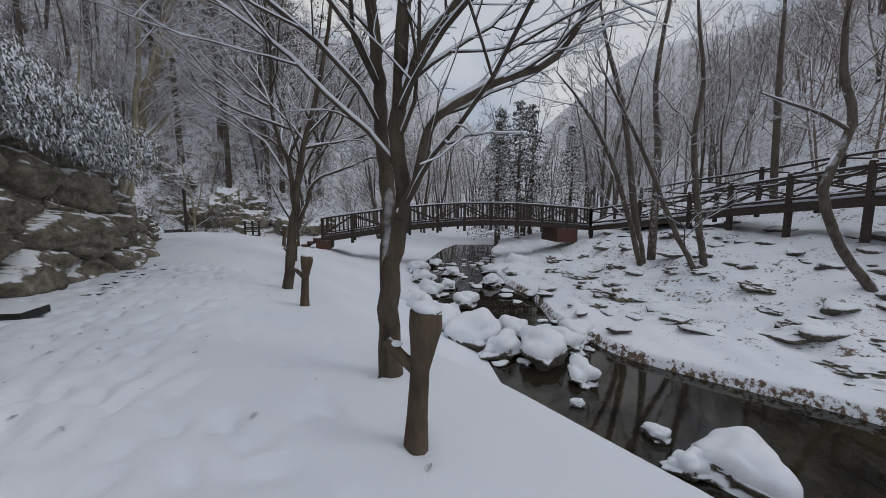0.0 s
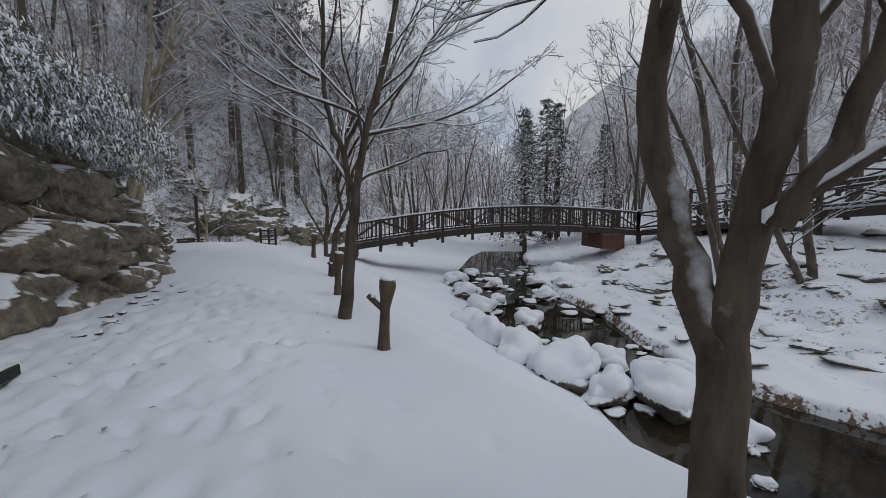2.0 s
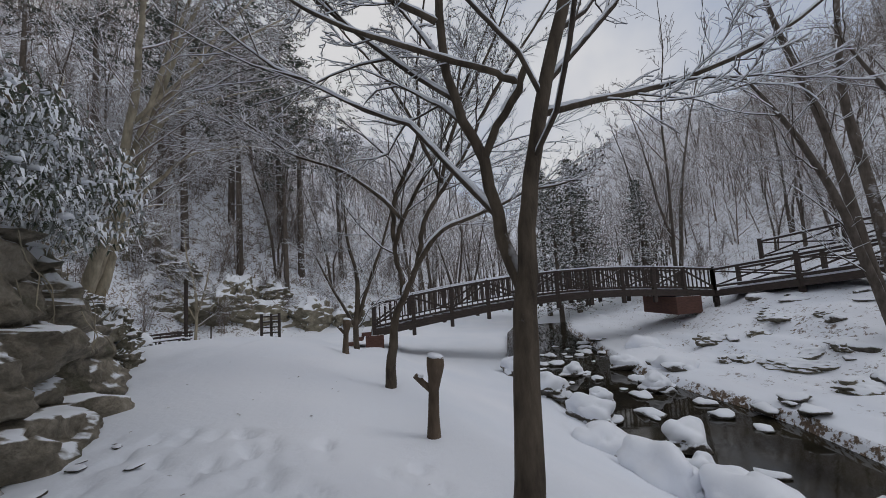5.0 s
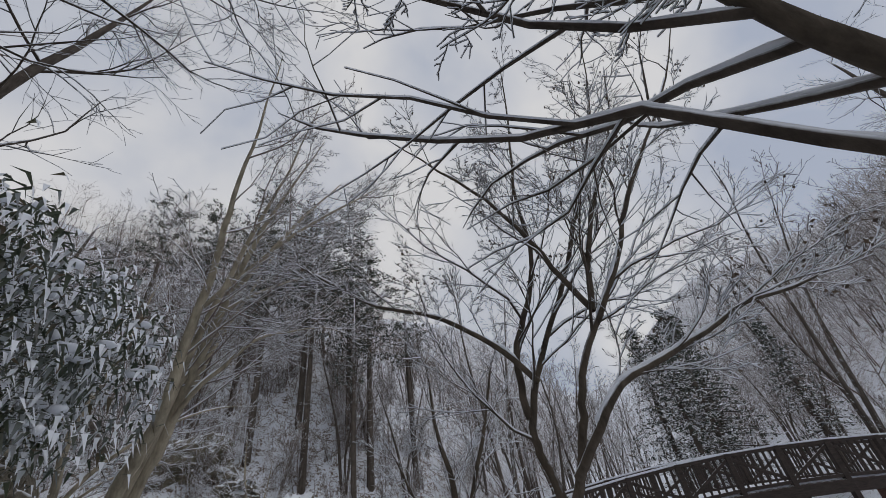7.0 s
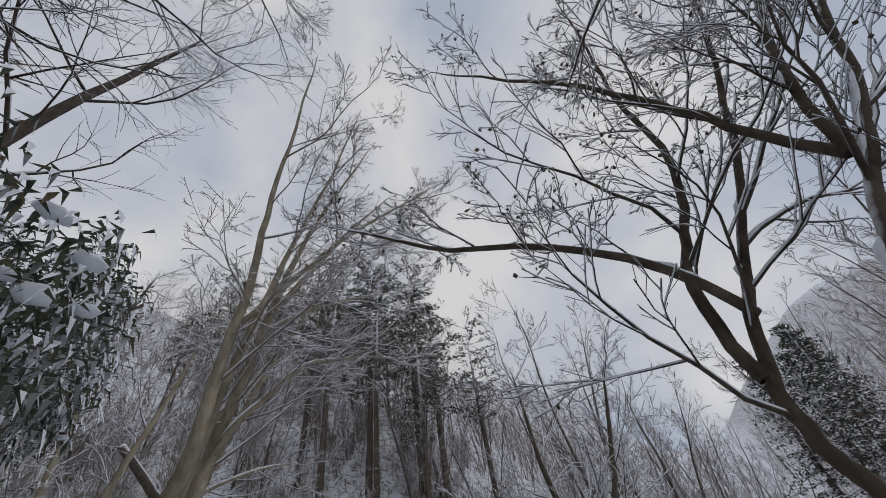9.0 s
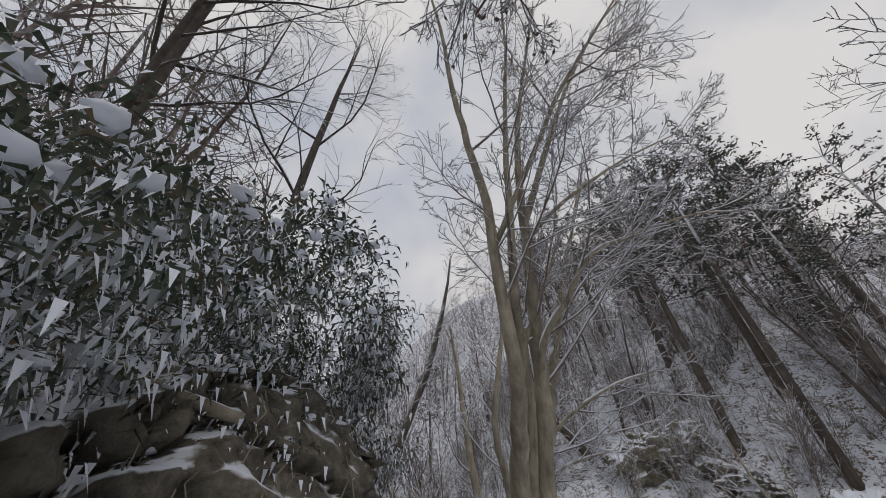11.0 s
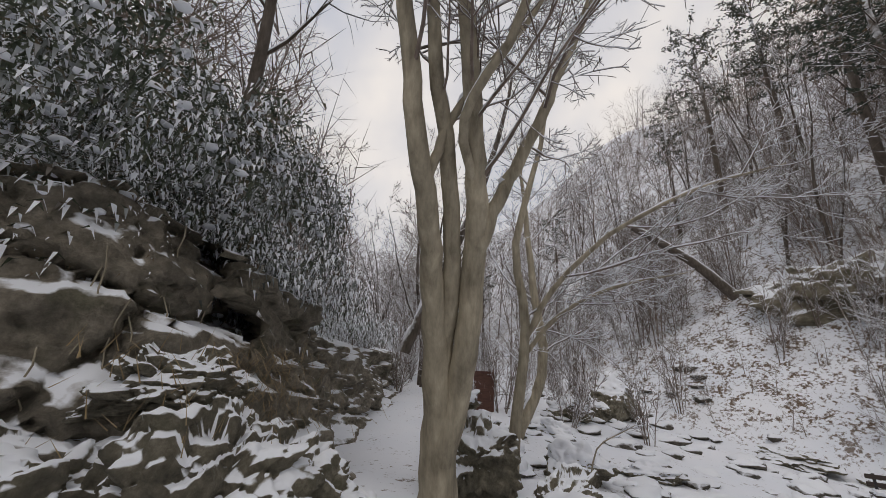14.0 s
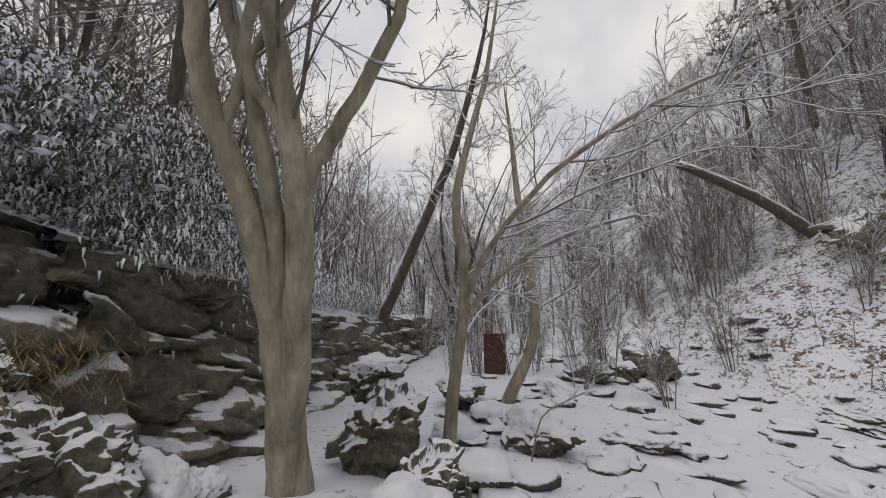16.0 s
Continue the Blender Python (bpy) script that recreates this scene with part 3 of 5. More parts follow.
class Wood:
    """The meshes of one tree as they grow."""

    def __init__(self, seed, snow=True):
        self.r = random.Random(seed)
        self.trunk, self.limb, self.snow, self.leaf = ([], []), ([], []), ([], []), ([], [])
        self.with_snow = snow
        self.leaves = 0.0

    def pile(self, pts, radii):
        """One run of snow; on thick limbs it lies in uneven lumps with rounded ends."""
        if len(pts) < 2:
            return
        if max(radii) > 0.02:
            p, q = [], []
            for k in range(len(pts) - 1):
                for j in range(3):
                    p.append(pts[k].lerp(pts[k + 1], j / 3) + Vector((self.r.gauss(0, 0.12), self.r.gauss(0, 0.12), 0)) * radii[k])
                    q.append((radii[k] + (radii[k + 1] - radii[k]) * j / 3) * self.r.uniform(0.62, 1.2))
            q[0], q[-1] = q[0] * 0.3, q[-1] * 0.3
            tube(*self.snow, p, q, 6)
        else:
            tube(*self.snow, pts, radii, 4 if radii[0] > 0.014 else 3)

    def lay_snow(self, pts, radii, keep=0.8):
        if not self.with_snow:
            return
        run_p, run_r = [], []
        for k in range(len(pts)):
            d = (pts[min(k + 1, len(pts) - 1)] - pts[max(k - 1, 0)]).normalized()
            thick = radii[k] > 0.03
            stay = (keep + 0.15) * (1.0 if not thick or abs(d.z) < 0.75 else 0.6)
            if abs(d.z) < (0.95 if thick else 0.88) and self.r.random() < stay:
                over = (Vector((0, 0, 1)) - d * d.z).normalized()
                run_p.append(pts[k] + over * (radii[k] * 0.82 + 0.004))
                run_r.append(min(radii[k] * 0.66 + 0.0045, 0.08) * self.r.uniform(0.75, 1.15))
            else:
                self.pile(run_p, run_r)
                run_p, run_r = [], []
        self.pile(run_p, run_r)

    def stem(self, pts, radii, sides=9, wob=0.02):
        p, q = dense([Vector(v) for v in pts], radii, self.r, wob)
        tube(*self.trunk, p, q, sides)
        self.lay_snow(p, q, 0.66)
        return p, q

    def branch(self, start, way, length, r0, level, rule):
        r = self.r
        n = rule["segs"][level]
        p, d = start.copy(), way.normalized()
        pts, radii = [p.copy()], [r0]
        for k in range(n):
            d = (d + Vector((r.gauss(0, 1), r.gauss(0, 1), r.gauss(0, 1))) * rule["wiggle"] + Vector((0, 0, rule["lift"][level]))).normalized()
            p = p + d * (length / n)
            pts.append(p.copy())
            radii.append(max(r0 * (1 - 0.8 * (k + 1) / n), rule["thin"]))
        tube(*self.limb, pts, radii, rule["sides"][level])
        if level < rule["snow_to"]:
            self.lay_snow(pts, radii)
        if self.leaves and level >= rule["last"]:
            for q in pts[1:]:
                if r.random() < self.leaves:
                    self.add_leaf(q)
        if level < rule["last"]:
            self.sprout(pts, radii, length, level + 1, rule, rule["first"])

    def sprout(self, pts, radii, length, level, rule, first=0.25):
        r = self.r
        m = len(pts) - 1
        count = rule["kids"][level]
        for c in range(count):
            u = first + (1 - first) * (c + r.uniform(0, 0.9)) / count
            k = min(int(u * m), m - 1)
            f = u * m - k
            p = pts[k].lerp(pts[k + 1], f)
            d = (pts[k + 1] - pts[k]).normalized()
            side = d.cross(Vector((r.gauss(0, 1), r.gauss(0, 1), r.gauss(0, 1))))
            if side.length < 0.05:
                continue
            side.normalize()
            side.z *= rule["flat"]
            a = radians(r.uniform(*rule["angle"]))
            way = d * math.cos(a) + side * math.sin(a)
            ln = length * rule["ratio"][level] * r.uniform(0.6, 1.15) * (1.15 - 0.6 * u)
            rad = max(min(radii[k] * 0.6, ln * 0.0072 + 0.0015), rule["thin"])
            self.branch(p, way, ln, rad, level, rule)

    def add_leaf(self, p):
        r = self.r
        a = Vector((r.gauss(0, 1), r.gauss(0, 1), r.gauss(0, 0.6) - 0.8)).normalized() * r.uniform(0.035, 0.07)
        b = a.cross(Vector((r.gauss(0, 1), r.gauss(0, 1), r.gauss(0, 1)))).normalized() * 0.022
        n = len(self.leaf[0])
        for q in (p, p + a * 0.5 + b, p + a, p + a * 0.5 - b):
            self.leaf[0].append(tuple(q))
        self.leaf[1].append((n, n + 1, n + 2, n + 3))

    def finish(self, name, label, bark, twig, at=(0, 0, 0), group="", category="tree"):
        t = thing(name, label, category, at, group)
        o = Vector(at)
        for nm, (v, f), mat, lb in (("trunk", self.trunk, bark, ""), ("crown", self.limb, twig, ""), ("snow_cover", self.snow, SNOW_MAT, "snow lying along the limbs"), ("leaves", self.leaf, DRY_LEAF, "few curled brown leaves")):
            if f:
                ob = part_data(nm, [(q[0] - o.x, q[1] - o.y, q[2] - o.z) for q in v], f, mat, t, lb)
                if nm in ("snow_cover", "leaves"):
                    tagged(ob, lb, kind="stuff")
        return t


NEAR = dict(segs=[0, 7, 5, 3, 2], kids=[0, 10, 8, 6, 3], ratio=[0, 0.62, 0.52, 0.45, 0.5], sides=[6, 5, 4, 3, 3], wiggle=0.14, lift=[0, 0.05, 0.03, 0.02, 0.0], flat=0.75, angle=(25, 58), thin=0.0028, snow_to=4, last=3, first=0.18)
FAR = dict(NEAR, segs=[0, 5, 2, 1, 1], kids=[0, 12, 7, 3, 2], sides=[5, 3, 3, 3, 3], thin=0.010, snow_to=1, wiggle=0.15)
FINE = dict(NEAR, kids=[0, 10, 7, 5, 3], last=4, segs=[0, 7, 5, 3, 1], snow_to=4, ratio=[0, 0.62, 0.55, 0.5, 0.55])
AIRY = dict(FINE, kids=[0, 11, 7, 5, 3], angle=(20, 50), lift=[0, 0.06, 0.04, 0.02, 0.0], thin=0.0028)
SWEPT = dict(FINE, kids=[0, 9, 7, 5, 3], angle=(30, 64), lift=[0, 0.04, 0.03, 0.02, 0.0], thin=0.0045, wiggle=0.11)
SPARSE = dict(NEAR, kids=[0, 9, 6, 5, 3], flat=0.6)


def near_tree(name, seed, stems, label, bark, twig, rule=NEAR, first=0.35, leaves=0.0, later=0.2, category="tree"):
    w = Wood(seed)
    w.leaves = leaves
    base = stems[0][0][0]
    for k, (pts, radii, grow) in enumerate(stems):
        p, q = w.stem(pts, radii)
        ln = sum((p[i + 1] - p[i]).length for i in range(len(p) - 1))
        if grow:
            w.sprout(p, q, ln * grow, 1, rule, first if k == 0 else later)
    return w.finish(name, label, bark, twig, base, category=category)


near_tree("tree", 1, [
    ([(-0.43, 3.86, -0.45), (-0.44, 3.89, 0.2), (-0.44, 3.94, 0.75), (-0.465, 4.16, 1.15), (-0.49, 4.36, 1.6), (-0.54, 4.43, 2.0), (-0.57, 4.32, 2.5), (-0.58, 4.22, 2.95), (-0.66, 4.2, 3.6), (-0.95, 4.2, 6.0), (-1.4, 4.3, 10.0)], [0.14, 0.112, 0.108, 0.085, 0.08, 0.078, 0.072, 0.066, 0.06, 0.042, 0.012], 0.75),
    ([(-0.435, 3.92, 0.7), (-0.38, 3.95, 1.0), (-0.31, 3.95, 1.45), (-0.31, 3.85, 1.9), (-0.34, 3.79, 2.2), (-0.28, 3.85, 2.9), (-0.2, 3.8, 4.0), (0.1, 3.7, 6.4), (0.3, 3.5, 9.8)], [0.095, 0.088, 0.08, 0.075, 0.073, 0.07, 0.06, 0.035, 0.012], 0.75),
    ([(-0.3, 3.83, 1.35), (-0.1, 3.72, 1.87), (0.04, 3.7, 2.29), (0.56, 3.7, 2.6), (1.17, 3.7, 2.86), (1.6, 3.75, 3.5), (2.3, 3.8, 4.3)], [0.05, 0.045, 0.043, 0.04, 0.033, 0.024, 0.008], 0.8),
    ([(-0.33, 3.83, 2.3), (-0.1, 3.8, 2.95), (0.35, 3.8, 3.5), (0.9, 3.9, 4.8), (1.2, 4, 6)], [0.055, 0.05, 0.045, 0.03, 0.01], 0.8),
], "dark barked forked tree with snow clinging to limbs", BARK_DARK, TWIG_DARK, SPARSE, 0.55)
near_tree("tree", 2, [
    ([(-3.5, 9.0, -0.75), (-3.44, 9.05, 0.2), (-3.36, 9.15, 1.1), (-3.29, 9.2, 1.6), (-3.2, 9.2, 2.24), (-3.0, 9.2, 3.1), (-2.7, 9.2, 4.2), (-2.3, 9.2, 6.4), (-2.0, 9.3, 10.5)], [0.135, 0.112, 0.1, 0.08, 0.07, 0.062, 0.055, 0.038, 0.012], 0.7),
    ([(-3.33, 9.2, 1.2), (-3.44, 9.42, 1.76), (-3.56, 9.5, 2.5), (-3.8, 9.5, 3.13), (-3.9, 9.45, 3.98), (-3.85, 9.4, 5.4), (-4.3, 9.2, 9.5)], [0.085, 0.062, 0.054, 0.045, 0.04, 0.032, 0.01], 0.85),
    ([(-3.57, 9.5, 2.46), (-3.42, 9.4, 2.8), (-3.24, 9.3, 3.07), (-3.15, 9.25, 3.3)], [0.04, 0.038, 0.036, 0.03], 0),
    ([(-3.2, 9.3, 3.1), (-3.35, 9.3, 3.21), (-3.62, 9.3, 3.33), (-4.17, 9.3, 3.51), (-4.75, 9.3, 3.73), (-5.29, 9.3, 4.06), (-5.74, 9.3, 4.34)], [0.036, 0.034, 0.03, 0.026, 0.021, 0.014, 0.007], 0.6),
    ([(-3.93, 9.35, 3.8), (-4.37, 9.3, 4.04), (-4.77, 9.3, 4.45), (-5.3, 9.3, 4.9)], [0.032, 0.026, 0.02, 0.007], 0.8),
    ([(-3.05, 9.2, 2.8), (-2.57, 9.2, 2.9), (-1.96, 9.15, 3.0), (-1.1, 9.1, 3.3), (-0.2, 9.0, 3.9)], [0.034, 0.028, 0.024, 0.018, 0.007], 0.8),
], "dark barked tree with a snow-filled crotch", BARK_DARK, TWIG_DARK, SPARSE, 0.5)
near_tree("tree", 3, [
    ([(-5.06, 13.5, -0.9), (-5.0, 13.55, -0.2), (-4.95, 13.6, 0.4), (-4.86, 13.6, 0.85), (-4.6, 13.6, 1.35), (-4.42, 13.5, 1.75), (-4.3, 13.3, 2.16), (-4.22, 13.1, 2.55), (-3.93, 13.1, 3.03), (-3.72, 13.1, 3.32), (-3.23, 13.1, 4.07), (-2.89, 13.1, 4.74), (-2.1, 13.1, 5.93), (-1.2, 13.1, 7.3), (-0.2, 13.2, 9.2)],
     [0.13, 0.1, 0.085, 0.075, 0.06, 0.05, 0.046, 0.043, 0.041, 0.039, 0.034, 0.036, 0.026, 0.018, 0.008], 0.45),
    ([(-4.7, 13.62, 1.2), (-4.72, 13.75, 1.55), (-4.82, 13.8, 1.9), (-4.86, 13.8, 2.2), (-4.64, 13.8, 2.76), (-4.42, 13.8, 3.21), (-4.02, 13.8, 3.85), (-3.6, 13.8, 4.71), (-3.12, 13.8, 5.77), (-2.5, 13.8, 7.15), (-1.9, 13.9, 9.0), (-1.5, 14.0, 11.0)],
     [0.07, 0.055, 0.05, 0.048, 0.045, 0.04, 0.037, 0.038, 0.032, 0.024, 0.015, 0.008], 0.5),
    ([(-4.85, 13.82, 2.3), (-4.87, 13.9, 2.76), (-4.77, 13.9, 3.32), (-4.49, 13.9, 3.92), (-4.22, 13.9, 4.84), (-4.17, 13.9, 6.22), (-3.9, 13.9, 7.9), (-3.6, 13.9, 10.3)], [0.05, 0.05, 0.047, 0.043, 0.037, 0.03, 0.02, 0.008], 0.5),
    ([(-4.64, 13.78, 2.72), (-5.03, 13.6, 3.17), (-5.79, 13.6, 3.77), (-6.71, 13.6, 4.14), (-7.4, 13.6, 4.63), (-8.19, 13.6, 5.25)], [0.042, 0.04, 0.034, 0.027, 0.019, 0.008], 0.6),
    ([(-3.82, 13.12, 3.32), (-4.05, 13.2, 3.84), (-4.29, 13.2, 4.54), (-4.79, 13.2, 5.45), (-5.45, 13.2, 6.32), (-6.26, 13.2, 7.32)], [0.042, 0.038, 0.033, 0.027, 0.02, 0.008], 0.6),
    ([(-4.5, 13.5, 1.6), (-4.2, 13.05, 2.01), (-3.83, 13.0, 2.39), (-3.37, 13.0, 2.57), (-2.77, 13.0, 2.79), (-2.18, 13.0, 3.04), (-1.64, 13.0, 3.11), (-1.0, 13.0, 3.3)], [0.055, 0.048, 0.044, 0.038, 0.032, 0.026, 0.02, 0.008], 0.6),
    ([(-3.84, 13.1, 3.3), (-3.6, 13.1, 4.17), (-3.2, 13.1, 5.06), (-2.5, 13.2, 6.4), (-1.9, 13.3, 8.3)], [0.042, 0.037, 0.03, 0.02, 0.008], 0.5),
], "slender many-limbed tree with a few dry leaves", BARK_DARK, TWIG_DARK, AIRY, 0.55, 0.1)
near_tree("multi_stem_tree", 4, [
    ([(-13.42, 15.98, -0.15), (-13.33, 15.98, 0.3), (-13.2, 15.98, 0.9), (-13.05, 15.95, 1.5), (-12.85, 15.91, 2.1), (-12.6, 15.86, 2.7), (-12.3, 15.8, 3.3), (-11.97, 15.7, 3.9), (-11.83, 15.6, 4.7), (-11.68, 15.5, 5.5), (-11.32, 15.31, 6.6), (-10.92, 14.9, 7.64), (-10.48, 14.5, 8.75), (-9.94, 14.1, 10.1), (-9.2, 13.5, 12.2)],
     [0.29, 0.225, 0.205, 0.185, 0.16, 0.135, 0.125, 0.118, 0.11, 0.10, 0.085, 0.068, 0.052, 0.034, 0.01], 0.5),
    ([(-12.95, 16.0, 1.7), (-12.72, 16.07, 2.5), (-12.42, 16.06, 3.4), (-12.15, 15.98, 4.2), (-11.85, 15.85, 5.0), (-11.4, 15.75, 6.2), (-10.66, 15.6, 8.0), (-9.9, 15.6, 10.0), (-9.0, 15.4, 12.6)], [0.11, 0.105, 0.10, 0.095, 0.085, 0.07, 0.05, 0.03, 0.01], 0.5),
    ([(-13.2, 16.02, 0.6), (-13.03, 16.18, 1.3), (-12.83, 16.3, 2.0), (-12.7, 16.33, 2.7), (-12.5, 16.35, 3.3), (-12.3, 16.33, 3.9), (-12.1, 16.3, 4.6), (-11.8, 16.22, 5.4), (-11.39, 16.08, 6.48), (-10.8, 15.9, 7.9), (-10.2, 16.1, 9.6), (-9.3, 16.4, 12.0)],
     [0.15, 0.15, 0.145, 0.14, 0.135, 0.125, 0.115, 0.105, 0.085, 0.062, 0.04, 0.012], 0.5),
    ([(-12.57, 16.38, 2.95), (-12.57, 16.55, 3.4), (-12.65, 16.72, 3.8), (-12.7, 16.91, 4.2), (-12.74, 17.26, 5.0), (-12.74, 17.45, 5.5), (-12.7, 17.85, 6.5), (-12.5, 18.6, 8.4), (-12.3, 19.6, 11.0)], [0.10, 0.09, 0.085, 0.082, 0.075, 0.07, 0.058, 0.035, 0.01], 0.7),
    ([(-12.12, 15.76, 3.6), (-12.1, 15.9, 3.95), (-12.1, 16.02, 4.3), (-12.15, 16.5, 5.2), (-12.2, 17.0, 6.0), (-12.3, 17.8, 7.5)], [0.07, 0.06, 0.055, 0.05, 0.038, 0.01], 0.7),
    ([(-12.3, 16.3, 3.7), (-11.85, 16.2, 4.2), (-11.55, 16.63, 4.88), (-11.15, 17.05, 5.6), (-10.9, 18.2, 6.2), (-10.6, 19.8, 6.9), (-10.4, 21.4, 7.2)], [0.06, 0.055, 0.05, 0.044, 0.034, 0.02, 0.008], 0.6),
    ([(-11.42, 16.1, 6.4), (-10.9, 16.5, 7.7), (-10.2, 17.1, 9.5), (-9.3, 18.0, 11.6)], [0.075, 0.062, 0.042, 0.01], 0.95),
    ([(-11.6, 15.5, 5.9), (-10.9, 15.9, 7.0), (-9.9, 16.3, 8.2), (-8.8, 16.9, 9.4), (-7.7, 17.4, 10.4)], [0.06, 0.052, 0.042, 0.028, 0.008], 0.9),
    ([(-11.5, 16.15, 6.1), (-11.16, 16.98, 7.0), (-10.6, 18.6, 8.3), (-10.1, 20.6, 9.6)], [0.045, 0.038, 0.025, 0.008], 0.6),
], "smooth grey barked tree with several stems from one base", BARK_GREY, BARK_PALE, SWEPT, 0.55, 0.0, 0.4)
near_tree("bent_tree", 5, [([(-20.2, 17.5, -0.9), (-20.2, 17.9, 0.1), (-20.2, 18.45, 1.2), (-20.2, 18.62, 2.35), (-20.2, 18.4, 4.2), (-20.2, 18.2, 6.8), (-20.3, 18.0, 9.5)], [0.22, 0.17, 0.15, 0.14, 0.12, 0.08, 0.02], 0.55)],
          "bent tree trunk leaning out of snowy boulders", BARK_GREY, BARK_PALE, NEAR, 0.45)
near_tree("tree", 6, [([(-16.0, 17.15, -0.4), (-16.0, 17.2, 0.6), (-16.0, 17.45, 2.5), (-16.0, 17.3, 4.2), (-16.0, 17.9, 6.6), (-16.0, 18.3, 9)], [0.13, 0.11, 0.095, 0.08, 0.055, 0.012], 0.6),
                      ([(-16, 17.42, 2.2), (-15.8, 18.0, 3.2), (-15.4, 19.0, 4.2), (-15.0, 20.5, 5.0), (-14.7, 22, 5.4)], [0.06, 0.055, 0.045, 0.032, 0.01], 0.85),
                      ([(-16, 17.4, 1.9), (-16.1, 18.1, 2.7), (-16.0, 19.2, 3.3), (-15.8, 20.6, 3.6)], [0.05, 0.045, 0.035, 0.01], 0.85)],
          "thin grey tree with wide snowy boughs", BARK_GREY, BARK_PALE, NEAR, 0.25)
near_tree("tree", 7, [([(-19, 14.6, 2.0), (-19, 14.9, 2.7), (-19, 15.9, 5.0), (-19, 16.7, 7.0), (-19, 17.4, 9.6), (-19, 17.8, 12)], [0.17, 0.155, 0.13, 0.11, 0.07, 0.02], 0.5)],
          "dark trunk leaning over the rock wall", BARK_FOREST, BARK_PALE, NEAR, 0.4)
near_tree("tree", 8, [([(12.95, 10.4, -1.7), (12.6, 10.4, -0.8), (11.64, 10.4, 0.34), (10.9, 10.4, 2.0), (11.5, 10.4, 3.78), (11.05, 10.4, 5.2), (10.95, 10.4, 6.9), (11.2, 10.4, 9)], [0.17, 0.15, 0.13, 0.12, 0.11, 0.09, 0.06, 0.012], 0.55),
                      ([(11.4, 10.4, 3.6), (10.5, 10.3, 4.0), (9.6, 10.2, 4.2), (8.5, 10.1, 4.5)], [0.06, 0.05, 0.04, 0.01], 0.7)],
          "crooked grey trunk on the stony bank", BARK_FOREST, TWIG_DARK, SPARSE, 0.5)
near_tree("tree", 9, [([(10.04, 17.15, -2.6), (9.6, 17.15, -0.5), (9.09, 17.15, 1.91), (8.46, 17.15, 5.65), (7.4, 17.15, 8.96), (6.9, 17.15, 11.5)], [0.2, 0.17, 0.15, 0.12, 0.08, 0.015], 0.5),
                      ([(10.1, 17.2, -2.5), (10.3, 17.4, 0.5), (10.58, 18.0, 4.58), (10.26, 18.0, 7.14), (10.64, 18.0, 10.8), (10.9, 18, 13)], [0.2, 0.18, 0.15, 0.12, 0.07, 0.015], 0.5),
                      ([(10.0, 17.1, -2.5), (9.0, 16.9, 0.5), (7.7, 16.6, 3.6), (6.4, 16.4, 5.6), (4.9, 16.2, 7.2)], [0.14, 0.12, 0.10, 0.07, 0.012], 0.6)],
          "clump of dark trunks rising from the snowy bank", BARK_FOREST, TWIG_DARK, SPARSE, 0.4)
near_tree("tree", 10, [([(10.76, 14.3, -2.2), (10.5, 14.3, -0.5), (10.15, 14.3, 1.21), (9.75, 14.3, 4.16), (9.95, 14.3, 6.0), (9.49, 14.3, 8.9), (9.4, 14.3, 11)], [0.16, 0.13, 0.12, 0.10, 0.08, 0.05, 0.012], 0.5),
                       ([(10.7, 14.3, -1.9), (9.9, 14.3, -0.4), (9.2, 14.3, 0.77), (7.9, 14.3, 3.5), (6.8, 14.3, 5.4), (5.8, 14.3, 7.0)], [0.12, 0.11, 0.10, 0.08, 0.05, 0.01], 0.6)],
          "slim forked tree standing among snowy stones", BARK_FOREST, TWIG_DARK, SPARSE, 0.4)
near_tree("tree", 11, [([(18.95, 20.5, -0.5), (18.6, 20.5, 3.6), (18.3, 20.5, 9.4), (18.1, 20.5, 15)], [0.2, 0.18, 0.13, 0.02], 0.4)], "tall straight dark trunk behind the ramp", BARK_FOREST, TWIG_DARK, SPARSE, 0.35)
near_tree("small_tree", 12, [([(-19.3, 30.5, -1.9), (-19.2, 30.5, 0), (-19.3, 30.5, 2), (-19.8, 30.5, 4), (-20, 30.5, 6)], [0.09, 0.08, 0.07, 0.045, 0.012], 0.8),
                             ([(-19.25, 30.5, 0.2), (-18.6, 30.5, 2.2), (-18.2, 30.4, 4.5)], [0.06, 0.045, 0.01], 0.9), ([(-19.25, 30.5, 0.0), (-20.4, 30.5, 2.0), (-21.5, 30.4, 4.0)], [0.05, 0.04, 0.01], 0.9)],
          "small bushy tree at the foot of the hill", BARK_GREY, BARK_PALE, NEAR, 0.2)
near_tree("small_tree", 13, [([(-6.7, 18.6, -1.2), (-6.7, 18.6, 0.2), (-6.6, 18.6, 1.6), (-6.9, 18.6, 3.2), (-7.0, 18.6, 5)], [0.1, 0.09, 0.07, 0.04, 0.01], 0.75),
                             ([(-6.7, 18.6, 0.2), (-6.2, 18.6, 1.6), (-5.6, 18.6, 3.2), (-5.2, 18.6, 4.6)], [0.07, 0.055, 0.04, 0.01], 0.8), ([(-6.7, 18.6, 0.1), (-7.4, 18.6, 1.4), (-8.1, 18.6, 2.8)], [0.06, 0.045, 0.01], 0.85)],
          "low spreading tree beside the bridge steps", BARK_DARK, TWIG_DARK, NEAR, 0.15)


